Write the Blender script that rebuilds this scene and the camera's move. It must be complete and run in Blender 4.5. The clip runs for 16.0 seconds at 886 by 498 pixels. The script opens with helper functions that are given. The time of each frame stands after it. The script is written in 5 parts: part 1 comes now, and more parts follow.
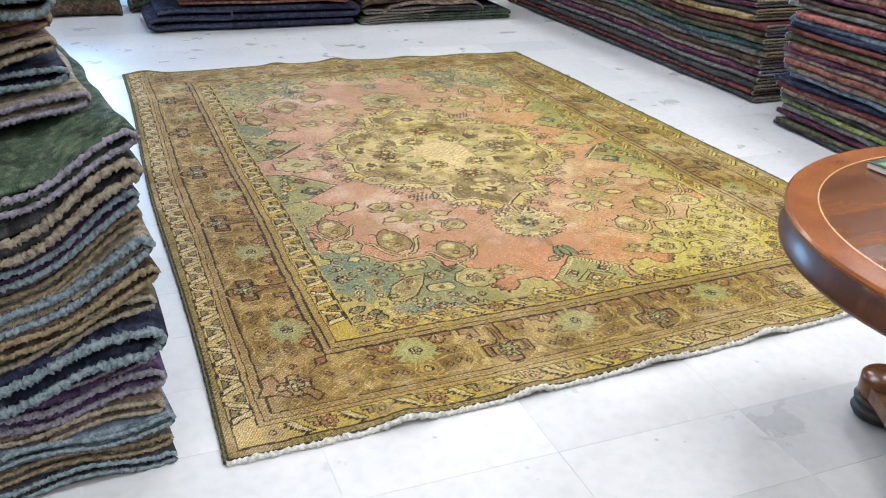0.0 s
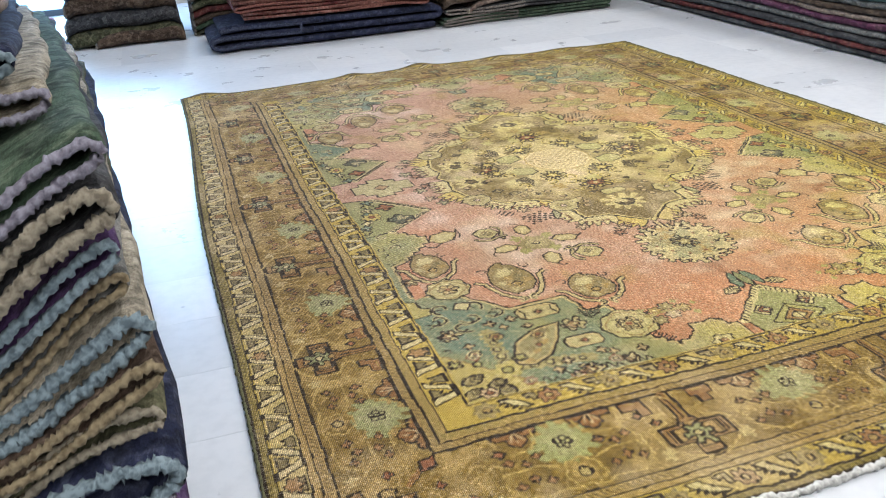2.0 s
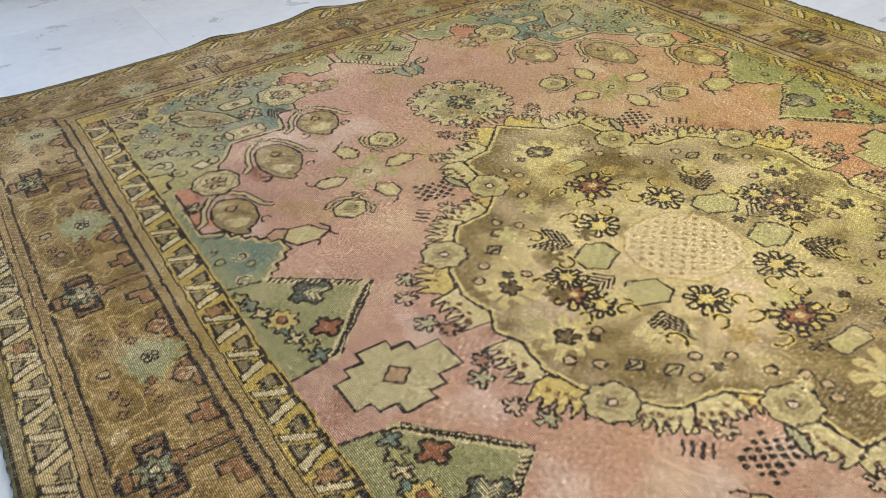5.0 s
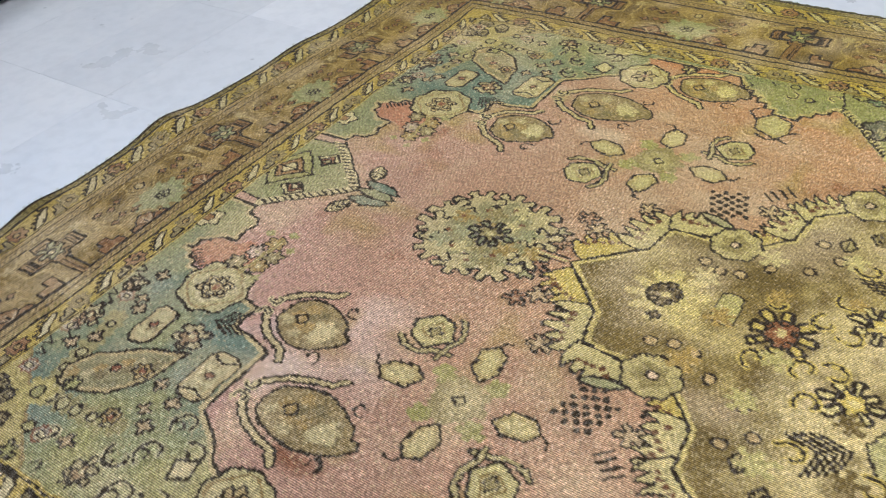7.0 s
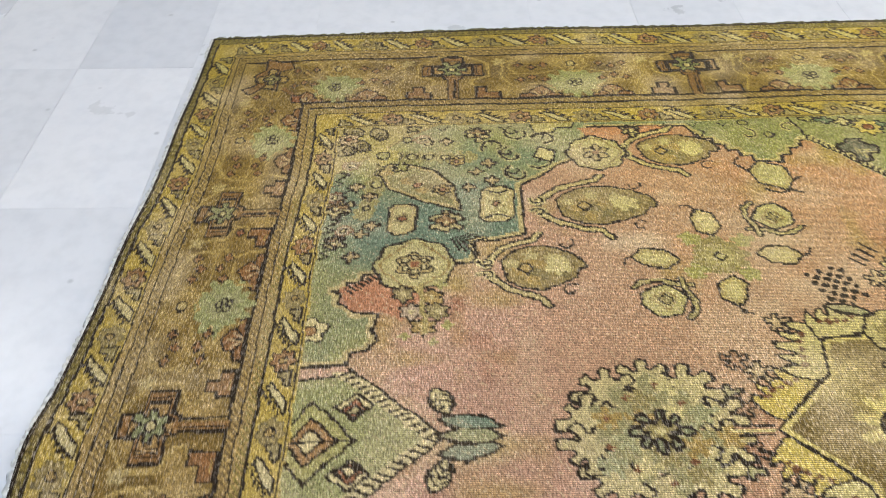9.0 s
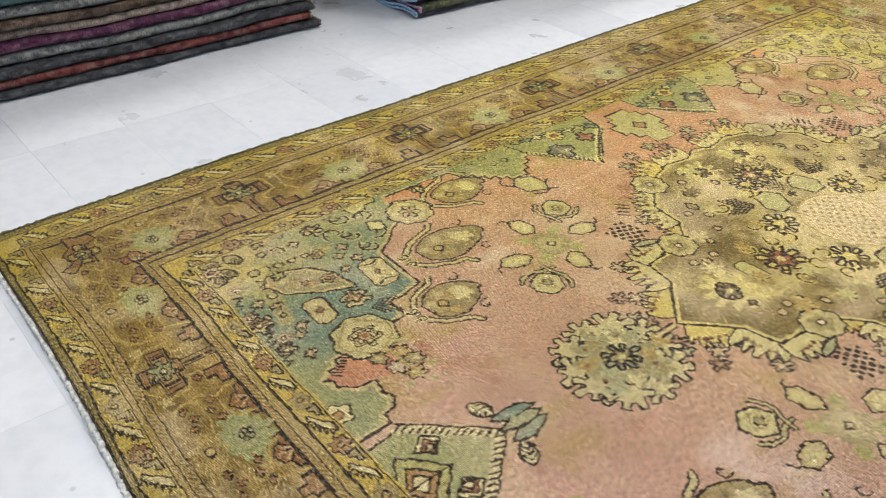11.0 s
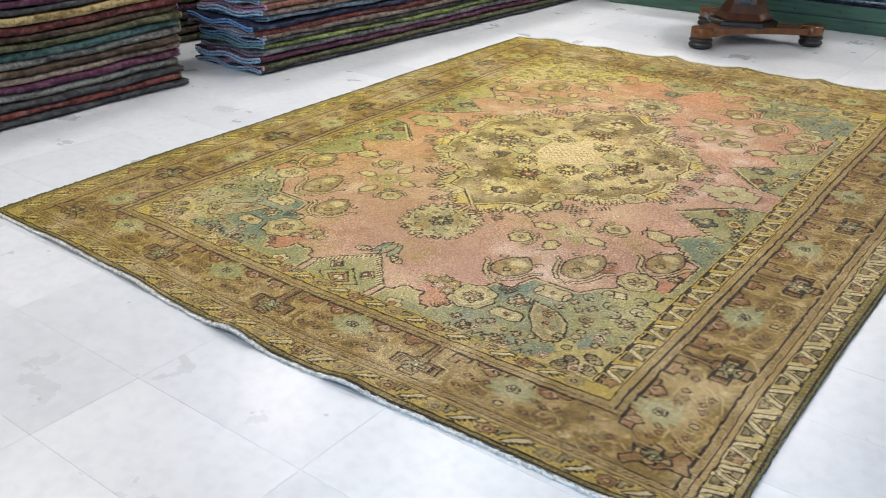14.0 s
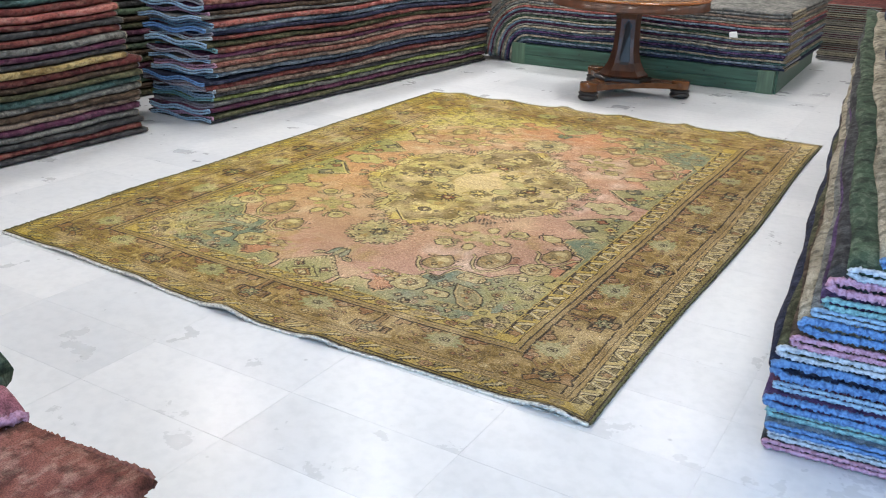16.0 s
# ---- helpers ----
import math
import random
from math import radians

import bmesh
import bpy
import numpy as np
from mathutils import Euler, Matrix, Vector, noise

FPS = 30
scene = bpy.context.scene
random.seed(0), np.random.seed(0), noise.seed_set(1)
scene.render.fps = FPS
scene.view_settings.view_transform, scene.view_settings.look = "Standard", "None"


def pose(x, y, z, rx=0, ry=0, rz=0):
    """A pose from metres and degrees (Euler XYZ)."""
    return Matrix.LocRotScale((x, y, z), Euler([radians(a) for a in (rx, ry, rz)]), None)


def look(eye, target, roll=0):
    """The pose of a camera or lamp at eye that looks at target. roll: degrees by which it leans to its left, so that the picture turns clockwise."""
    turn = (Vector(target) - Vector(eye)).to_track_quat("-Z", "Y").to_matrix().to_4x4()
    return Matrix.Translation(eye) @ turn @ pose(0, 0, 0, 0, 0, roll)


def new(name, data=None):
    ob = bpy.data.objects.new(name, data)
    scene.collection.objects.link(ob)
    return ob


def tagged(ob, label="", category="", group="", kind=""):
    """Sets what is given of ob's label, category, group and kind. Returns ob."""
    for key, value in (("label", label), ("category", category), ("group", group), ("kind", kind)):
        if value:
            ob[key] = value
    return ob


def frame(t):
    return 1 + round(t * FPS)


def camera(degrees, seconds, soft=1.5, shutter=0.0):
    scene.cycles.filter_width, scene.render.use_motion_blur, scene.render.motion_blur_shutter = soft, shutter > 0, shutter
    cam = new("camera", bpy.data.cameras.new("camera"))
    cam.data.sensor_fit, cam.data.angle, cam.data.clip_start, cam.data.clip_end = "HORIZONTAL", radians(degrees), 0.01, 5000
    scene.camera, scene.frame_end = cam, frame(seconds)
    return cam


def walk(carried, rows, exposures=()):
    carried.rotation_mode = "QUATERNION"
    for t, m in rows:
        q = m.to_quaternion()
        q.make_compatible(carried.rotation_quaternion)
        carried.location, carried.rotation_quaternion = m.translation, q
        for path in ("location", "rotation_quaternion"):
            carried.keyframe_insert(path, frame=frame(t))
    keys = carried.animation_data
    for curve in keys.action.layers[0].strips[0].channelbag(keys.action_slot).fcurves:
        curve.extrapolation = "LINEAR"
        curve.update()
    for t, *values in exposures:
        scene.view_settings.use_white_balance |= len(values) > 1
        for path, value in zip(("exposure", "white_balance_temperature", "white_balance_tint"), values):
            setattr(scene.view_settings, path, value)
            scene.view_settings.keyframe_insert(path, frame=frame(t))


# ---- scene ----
cam = camera(53.3, 16.0, soft=1.0, shutter=0.2)
PATH = [
    (0, (-0.197, -1.913, 1.549), (0.495, -0.248, 0.683), 2.2),
    (0.5, (-0.148, -1.822, 1.395), (0.489, -0.122, 0.555), -0.5),
    (1, (-0.048, -1.688, 1.258), (0.494, 0.08, 0.498), -3.3),
    (1.5, (-0.025, -1.436, 1.215), (0.465, 0.345, 0.447), -3.7),
    (2, (-0.013, -1.12, 1.234), (0.496, 0.629, 0.409), -3.8),
    (2.5, (0.094, -0.749, 1.239), (0.563, 1.0, 0.39), -4.7),
    (3, (0.122, -0.397, 1.236), (0.572, 1.322, 0.318), -4.3),
    (3.2, (0.115, -0.242, 1.247), (0.602, 1.436, 0.274), -4.3),
    (5.3, (0.166, 1.14, 1.218), (1.001, 2.529, 0.046), -4.9),
    (5.5, (0.173, 1.271, 1.201), (1.037, 2.63, 0.016), -5.7),
    (6, (0.22, 1.639, 1.206), (1.137, 2.933, -0.012), -7.2),
    (6.5, (0.213, 1.947, 1.179), (1.303, 3.073, -0.063), -5.5),
    (7, (0.186, 2.276, 1.217), (1.421, 3.216, -0.044), -5.2),
    (7.5, (0.276, 2.618, 1.19), (1.534, 3.467, -0.112), -7.9),
    (8, (0.38, 2.89, 1.207), (1.697, 3.568, -0.137), -7.6),
    (8.5, (0.438, 3.219, 1.218), (1.89, 3.554, -0.116), -2.9),
    (9, (0.564, 3.478, 1.202), (2.07, 3.468, -0.114), -0.4),
    (9.5, (0.734, 3.735, 1.203), (2.215, 3.427, -0.105), -0.7),
    (10, (0.727, 3.947, 1.205), (2.11, 3.216, -0.04), 2.4),
    (10.2, (0.704, 4.046, 1.224), (2.035, 3.186, 0.003), 3.7),
    (12.3, (0.109, 4.872, 1.339), (1.371, 3.701, 0.321), -0.8),
    (12.5, (0.029, 4.939, 1.333), (1.289, 3.747, 0.337), -0.2),
    (13, (-0.141, 5.077, 1.349), (1.06, 3.79, 0.401), 0.9),
    (13.5, (-0.257, 5.344, 1.35), (0.84, 3.921, 0.472), 0.8),
    (14, (-0.353, 5.572, 1.357), (0.714, 4.118, 0.492), 1.1),
    (14.5, (-0.495, 5.725, 1.36), (0.594, 4.274, 0.519), 2.5),
    (15, (-0.601, 5.866, 1.398), (0.5, 4.397, 0.606), 2.4),
    (15.5, (-0.683, 6.092, 1.423), (0.35, 4.552, 0.674), 2.1),
    (16, (-0.754, 6.312, 1.461), (0.185, 4.705, 0.728), 2.0),
]
walk(cam, [(t, look(eye, aim, roll)) for t, eye, aim, roll in PATH],
     exposures=[(0, 0.16, 6250, 10), (3.2, 0.06, 6150, 10), (5.3, -0.16, 6300, 10), (7.0, -0.16, 5950, 10), (8.0, -0.12, 6050, 10), (10.2, -0.04, 6350, 10), (12.3, 0.02, 6500, 10), (16, 0.08, 6500, 10)])

# ---------------------------------------------------------------- light
world = bpy.data.worlds.new("world")
scene.world = world
world.use_nodes = True
wn = world.node_tree.nodes
sky = wn.new("ShaderNodeTexSky")
sky.sky_type, sky.sun_disc = "NISHITA", False
sky.sun_elevation, sky.sun_rotation = radians(40), radians(150)
wn["Background"].inputs["Strength"].default_value = 0.12
world.node_tree.links.new(sky.outputs[0], wn["Background"].inputs[0])


def lamp(name, m, power, sx, sy, colour):
    d = bpy.data.lights.new(name, "AREA")
    d.shape, d.size, d.size_y, d.energy, d.color = "RECTANGLE", sx, sy, power, colour
    ob = new(name, d)
    ob.matrix_world = m
    return ob


CEIL = 3.0
for lx in (-1.2, 0.9, 2.6, 4.2):
    for ly in (-5.5, -2.9, -0.7, 1.5, 3.7, 6.2):
        lamp("ceiling_lamp", pose(lx, ly, CEIL - 0.03), 19 * (0.70 if lx < 0 else 1.0 if lx < 2 else 1.35) * (1.4 if -4 < ly < 1 else 0.9 if ly > 3 else 1.0), 0.35, 0.35, (1.0, 0.965, 0.925))
# daylight that comes in by the shop door
lamp("door_daylight", look((-0.75, 8.05, 1.15), (-0.4, 3.0, 0.0)), 85, 1.3, 2.0, (0.42, 0.66, 1.0))


# ---------------------------------------------------------------- materials
def mat(name, colour, rough=0.8, metal=0.0):
    m = bpy.data.materials.new(name)
    m.use_nodes = True
    b = m.node_tree.nodes["Principled BSDF"]
    b.inputs["Base Color"].default_value = (*colour, 1)
    b.inputs["Roughness"].default_value = rough
    b.inputs["Metallic"].default_value = metal
    return m


def nodes_of(m):
    t = m.node_tree
    return t.nodes, t.links, t.nodes["Principled BSDF"]


def noise_node(nt, scale, detail=4.0, coords="Object", stretch=(1, 1, 1)):
    n, l = nt.nodes, nt.links
    c = n.new("ShaderNodeTexCoord")
    mp = n.new("ShaderNodeMapping")
    mp.inputs["Scale"].default_value = stretch
    t = n.new("ShaderNodeTexNoise")
    t.inputs["Scale"].default_value, t.inputs["Detail"].default_value = scale, detail
    l.new(c.outputs[coords], mp.inputs[0])
    l.new(mp.outputs[0], t.inputs[0])
    return t


def ramp_node(nt, src, stops):
    r = nt.nodes.new("ShaderNodeValToRGB")
    e = r.color_ramp.elements
    while len(e) < len(stops):
        e.new(0.5)
    for el, (p, c) in zip(e, stops):
        el.position, el.color = p, (*c, 1)
    nt.links.new(src, r.inputs[0])
    return r


def mix_node(nt, fac, a, b, mode="MIX"):
    m = nt.nodes.new("ShaderNodeMix")
    m.data_type, m.blend_type = "RGBA", mode
    for sock, v in ((m.inputs[0], fac), (m.inputs[6], a), (m.inputs[7], b)):
        if hasattr(v, "is_linked"):
            nt.links.new(v, sock)
        else:
            sock.default_value = v if not isinstance(v, tuple) else (*v, 1)
    return m.outputs[2]


def bump_node(nt, height, strength, distance, normal=None):
    b = nt.nodes.new("ShaderNodeBump")
    b.inputs["Strength"].default_value, b.inputs["Distance"].default_value = strength, distance
    nt.links.new(height, b.inputs["Height"])
    if normal:
        nt.links.new(normal, b.inputs["Normal"])
    return b.outputs[0]


def marble():
    m = mat("white_marble", (0.8, 0.8, 0.8), 0.3)
    n, l, b = nodes_of(m)
    nt = m.node_tree
    info = n.new("ShaderNodeObjectInfo")
    tone = ramp_node(nt, info.outputs["Random"], [(0.0, (0.53, 0.55, 0.582)), (0.2, (0.565, 0.583, 0.61)), (0.6, (0.58, 0.597, 0.625)), (1.0, (0.615, 0.63, 0.655))])
    geo = n.new("ShaderNodeNewGeometry")
    shift = n.new("ShaderNodeVectorMath")
    shift.operation = "MULTIPLY_ADD"
    shift.inputs[1].default_value = (7.0, 13.0, 5.0)
    l.new(info.outputs["Random"], shift.inputs[0])
    l.new(geo.outputs["Position"], shift.inputs[2])
    cloud = noise_node(nt, 3.0, 8)
    cloud.inputs["Roughness"].default_value = 0.62
    l.new(shift.outputs[0], cloud.inputs[0])
    veil = ramp_node(nt, cloud.outputs[0], [(0.25, (0.90, 0.91, 0.93)), (0.75, (1.05, 1.05, 1.05))])
    c = mix_node(nt, 0.85, tone.outputs[0], veil.outputs[0], "MULTIPLY")
    mottle = noise_node(nt, 26.0, 5)
    l.new(shift.outputs[0], mottle.inputs[0])
    mr = ramp_node(nt, mottle.outputs[0], [(0.32, (0.90, 0.91, 0.92)), (0.58, (1.03, 1.03, 1.03))])
    c = mix_node(nt, 0.6, c, mr.outputs[0], "MULTIPLY")
    speck = n.new("ShaderNodeTexVoronoi")
    speck.inputs["Scale"].default_value = 14.0
    l.new(shift.outputs[0], speck.inputs["Vector"])
    near = ramp_node(nt, speck.outputs["Distance"], [(0.05, (1, 1, 1)), (0.12, (0, 0, 0))])
    some = n.new("ShaderNodeSeparateColor")
    l.new(speck.outputs["Color"], some.inputs[0])
    few = ramp_node(nt, some.outputs[0], [(0.80, (0, 0, 0)), (0.82, (1, 1, 1))])
    spot_f = mix_node(nt, 1.0, near.outputs[0], few.outputs[0], "MULTIPLY")
    c = mix_node(nt, spot_f, c, (0.40, 0.42, 0.45))
    l.new(c, b.inputs["Base Color"])
    rr = ramp_node(nt, cloud.outputs[0], [(0.3, (0.26,) * 3), (0.7, (0.34,) * 3)])
    l.new(rr.outputs[0], b.inputs["Roughness"])
    return m


def textile(name, a, b2, light):
    """Worn overdyed wool: two tones in blotches, faded motif flecks and a fine rib."""
    m = mat(name, a, 0.95)
    n, l, b = nodes_of(m)
    nt = m.node_tree
    info, move = n.new("ShaderNodeObjectInfo"), n.new("ShaderNodeVectorMath")
    move.operation = "MULTIPLY_ADD"
    move.inputs[1].default_value = (37.0, 91.0, 53.0)
    tc = n.new("ShaderNodeTexCoord")
    l.new(info.outputs["Random"], move.inputs[0])
    l.new(tc.outputs["Object"], move.inputs[2])
    big = noise_node(nt, 9.0, 5, "Object", (1, 0.5, 1))
    base = ramp_node(nt, big.outputs[0], [(0.36, tuple(0.70 * q for q in a)), (0.64, tuple(0.92 * q for q in b2))])
    fl = noise_node(nt, 34, 5, "Object", (1, 0.55, 1))
    fl.inputs["Distortion"].default_value = 0.8
    fr = ramp_node(nt, fl.outputs[0], [(0.47, (0, 0, 0)), (0.66, (0.50, 0.50, 0.50))])
    c = mix_node(nt, fr.outputs[0], base.outputs[0], tuple(1.15 * q for q in light))
    dk = noise_node(nt, 40, 4, "Object", (0.7, 0.7, 1))
    dr = ramp_node(nt, dk.outputs[0], [(0.36, (0.45,) * 3), (0.52, (1, 1, 1))])
    c = mix_node(nt, 1.0, c, dr.outputs[0], "MULTIPLY")
    warp = noise_node(nt, 1.0, 2, "Object", (300, 300, 60))
    wr = ramp_node(nt, warp.outputs[0], [(0.36, (0.62,) * 3), (0.62, (1.35,) * 3)])
    c = mix_node(nt, 0.8, c, wr.outputs[0], "MULTIPLY")
    for q in (big, fl, dk):
        l.new(move.outputs[0], q.inputs[0].links[0].from_node.inputs[0])
    l.new(c, b.inputs["Base Color"])
    rib = noise_node(nt, 210, 2, "Object", (1, 0.35, 1))
    l.new(bump_node(nt, rib.outputs[0], 0.7, 0.004), b.inputs["Normal"])
    b.inputs["Specular IOR Level"].default_value = 0.2
    return m


MARBLE = marble()
GROUT = mat("grout", (0.57, 0.585, 0.61), 0.5)
PLASTER = mat("plaster", (0.62, 0.6, 0.57), 0.9)
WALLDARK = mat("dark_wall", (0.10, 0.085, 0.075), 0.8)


# ---------------------------------------------------------------- mesh helpers
def mesh_ob(name, verts, faces, material, parent=None, label="", smooth=True):
    me = bpy.data.meshes.new(name)
    me.from_pydata(verts, [], faces)
    me.materials.append(material)
    if smooth:
        me.polygons.foreach_set("use_smooth", [True] * len(me.polygons))
    me.update()
    ob = new(name, me)
    if parent is not None:
        ob.parent = parent
    if label:
        ob["label"] = label
    return ob


def part(name, bm, material, parent, label="", smooth=False):
    me = bpy.data.meshes.new(name)
    bmesh.ops.recalc_face_normals(bm, faces=bm.faces)
    bm.to_mesh(me)
    bm.free()
    me.materials.append(material)
    if smooth:
        me.polygons.foreach_set("use_smooth", [True] * len(me.polygons))
    ob = new(name, me)
    ob.parent = parent
    if label:
        ob["label"] = label
    return ob


def box_bm(x0, y0, z0, x1, y1, z1, bevel=0.0, bm=None):
    bm = bm or bmesh.new()
    r = bmesh.ops.create_cube(bm, size=1, matrix=Matrix.Translation(((x0 + x1) / 2, (y0 + y1) / 2, (z0 + z1) / 2)) @ Matrix.Diagonal((x1 - x0, y1 - y0, z1 - z0, 1)))
    if bevel:
        es = list({e for v in r["verts"] for e in v.link_edges})
        bmesh.ops.bevel(bm, geom=es, offset=bevel, segments=2, affect="EDGES", profile=0.6)
    return bm


def lathe_bm(profile, seg=48, bm=None, at=(0, 0)):
    """Rings of (radius, height) round a vertical axis."""
    bm = bm or bmesh.new()
    rings = []
    for r, z in profile:
        rings.append([bm.verts.new((at[0] + r * math.cos(2 * math.pi * k / seg), at[1] + r * math.sin(2 * math.pi * k / seg), z)) for k in range(seg)])
    for a, b in zip(rings, rings[1:]):
        for k in range(seg):
            bm.faces.new((a[k], a[(k + 1) % seg], b[(k + 1) % seg], b[k]))
    bm.faces.new(rings[0])
    bm.faces.new(rings[-1])
    return bm


def empty(name, x, y, z=0.0, rz=0.0):
    ob = new(name)
    ob.matrix_world = pose(x, y, z, 0, 0, rz)
    return ob


# ---------------------------------------------------------------- the shell
def wall(name, x0, y0, x1, y1, z1=CEIL, material=PLASTER, z0=0.0):
    bm = box_bm(x0, y0, z0, x1, y1, z1)
    me = bpy.data.meshes.new(name)
    bm.to_mesh(me)
    bm.free()
    me.materials.append(material)
    return tagged(new(name, me), "plain pale plastered shop wall", "wall", kind="structure")


XW, XE, YS, YN = -2.6, 5.4, -8.0, 8.2
wall("wall_west", XW - 0.15, YS, XW, YN)
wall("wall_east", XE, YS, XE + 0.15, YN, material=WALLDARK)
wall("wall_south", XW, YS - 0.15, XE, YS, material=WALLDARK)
wall("wall_north", 0.1, YN, XE, YN + 0.15)
wall("wall_north_corner", XW, YN, -1.6, YN + 0.15)
wall("wall_north_lintel", -1.6, YN, 0.1, YN + 0.15, z0=2.25)
wall("ceiling", XW - 0.15, YS - 0.15, XE + 0.15, YN + 0.15, z0=CEIL, z1=CEIL + 0.1)["label"] = "plain pale ceiling"
floor = wall("floor", XW - 0.15, YS - 0.15, XE + 0.15, YN + 3.5, z0=-0.1, z1=-0.0015, material=GROUT)
tagged(floor, "pale grey joints of a white marble tile floor", "floor", kind="structure")



# ---------------------------------------------------------------- the carpet on the floor
# Knotted on a grid of about 3 mm. u runs across, v along the carpet, both from its middle.
HU, HV = 1.455, 2.06
NU, NV = 880, 1245
_u, _v = np.linspace(-HU, HU, NU), np.linspace(-HV, HV, NV)
UU, VV = np.meshgrid(_u, _v)
rng = np.random.RandomState(11)


def smooth_field(nu, nv):
    g = rng.rand(nv + 1, nu + 1) * 2 - 1
    x, y = np.linspace(0, nu - 1e-6, NU), np.linspace(0, nv - 1e-6, NV)
    ix, iy = x.astype(int), y.astype(int)
    fx, fy = x - ix, (y - iy)[:, None]
    fx, fy = fx * fx * (3 - 2 * fx), fy * fy * (3 - 2 * fy)
    a, b = g[iy][:, ix], g[iy][:, ix + 1]
    c, d = g[iy + 1][:, ix], g[iy + 1][:, ix + 1]
    return (a * (1 - fx) + b * fx) * (1 - fy) + (c * (1 - fx) + d * fx) * fy


WU = UU - 0.016 * np.clip((1.0 - np.abs(UU)) / 0.08, 0, 1) + 0.007 * smooth_field(9, 12) + 0.0028 * smooth_field(90, 126)
WV = VV + 0.007 * smooth_field(9, 12) + 0.0028 * smooth_field(90, 126)
WU, WV = np.round(WU / 0.0038) * 0.0038, np.round(WV / 0.0038) * 0.0038


def lin(r, g, b):
    return np.array([((c / 255 + 0.055) / 1.055) ** 2.4 if c > 10 else c / 255 / 12.92 for c in (r, g, b)])


INK, OLIVE, GUARD = lin(58, 44, 22), lin(124, 102, 42), lin(172, 150, 62)
SALMON, ORANGE, ROSE = lin(176, 139, 108), lin(180, 126, 86), lin(200, 176, 146)
GREEN, TEAL, LIME = lin(126, 132, 84), lin(98, 120, 94), lin(150, 146, 80)
CREAM, YELLOW, BUD = lin(190, 177, 118), lin(188, 168, 86), lin(140, 128, 78)
MEDAL, RUST, EDGE, TAN = lin(116, 100, 52), lin(132, 82, 50), lin(126, 114, 52), lin(157, 133, 72)

knots = np.zeros((NV, NU, 3))
FOUR = [lambda u, v, a=a, b=b: (a * u, b * v) for a in (1, -1) for b in (1, -1)]
SIDES = {
    "E": lambda s, d: (HU - d, s), "W": lambda s, d: (-HU + d, s),
    "N": lambda s, d: (s, HV - d), "S": lambda s, d: (s, -HV + d)}


def window(x0, x1, y0, y1, m=0.02):
    i0, i1 = np.searchsorted(_u, (x0 - m, x1 + m))
    j0, j1 = np.searchsorted(_v, (y0 - m, y1 + m))
    return (slice(j0, j1), slice(i0, i1)) if i1 > i0 and j1 > j0 else None


def lay(w, mask, colour):
    knots[w][mask] = colour


def edge_distance(px, py, pts, closed):
    best = np.full(px.shape, 9.0)
    ends = list(zip(pts, pts[1:] + pts[:1])) if closed else list(zip(pts, pts[1:]))
    for (ax, ay), (bx, by) in ends:
        dx, dy = bx - ax, by - ay
        k = np.clip(((px - ax) * dx + (py - ay) * dy) / (dx * dx + dy * dy + 1e-12), 0, 1)
        best = np.minimum(best, np.hypot(px - ax - k * dx, py - ay - k * dy))
    return best


def poly(pts, fill=None, ink=INK, w=0.0058, xf=FOUR, closed=True, inner=None):
    for f in xf:
        q = [f(*p) for p in pts]
        xs, ys = [p[0] for p in q], [p[1] for p in q]
        win = window(min(xs), max(xs), min(ys), max(ys))
        if not win:
            continue
        px, py = WU[win], WV[win]
        if closed and fill is not None:
            inside = np.zeros(px.shape, bool)
            for (ax, ay), (bx, by) in zip(q, q[1:] + q[:1]):
                if ay != by:
                    inside ^= ((ay > py) != (by > py)) & (px < (bx - ax) * (py - ay) / (by - ay) + ax)
            lay(win, inside, fill)
        dist = edge_distance(px, py, q, closed)
        if inner is not None:
            lay(win, inside & (dist < w * 1.9), inner)
        if ink is not None:
            lay(win, dist < w / 2, ink)


def stroke(pts, w=0.0058, ink=INK, xf=FOUR):
    poly(pts, None, ink, w, xf, False)


def disc(c, r, fill=None, ink=INK, w=0.0055, k=0, a=0.0, ry=None, turn=0.0, xf=FOUR):
    """A round motif; k lobes of depth a; ry: its other half width."""
    for f in xf:
        x, y = f(*c)
        rm = max(r, ry or r) * (1 + a)
        win = window(x - rm, x + rm, y - rm, y + rm)
        if not win:
            continue
        sx, sy = (1 if x >= 0 else -1), (1 if y >= 0 else -1)
        px, py = (WU[win] - x) * sx, (WV[win] - y) * sy
        if turn:
            ca, sa = math.cos(turn), math.sin(turn)
            px, py = px * ca + py * sa, -px * sa + py * ca
        py = py * (r / (ry or r))
        rad = np.hypot(px, py)
        edge = r * (1 + a * np.cos(k * np.arctan2(py, px))) if k else r
        if fill is not None:
            lay(win, rad < edge, fill)
        if ink is not None:
            lay(win, np.abs(rad - edge) < w / 2, ink)


def rosette(c, r, petal, heart, xf=FOUR, k=8):
    disc(c, r, petal, k=k, a=0.16, w=0.005, xf=xf)
    disc(c, r * 0.42, heart, w=0.004, xf=xf)


def leaf(c, long, wide, angle, fill, xf=FOUR, ink=INK):
    ca, sa = math.cos(angle), math.sin(angle)
    raw = [(-1, 0), (-0.5, 0.8), (0.2, 1), (0.7, 0.5), (1, 0), (0.7, -0.5), (0.2, -1), (-0.5, -0.8)]
    poly([(c[0] + x * long * ca - y * wide * sa, c[1] + x * long * sa + y * wide * ca) for x, y in raw], fill, ink, xf=xf)


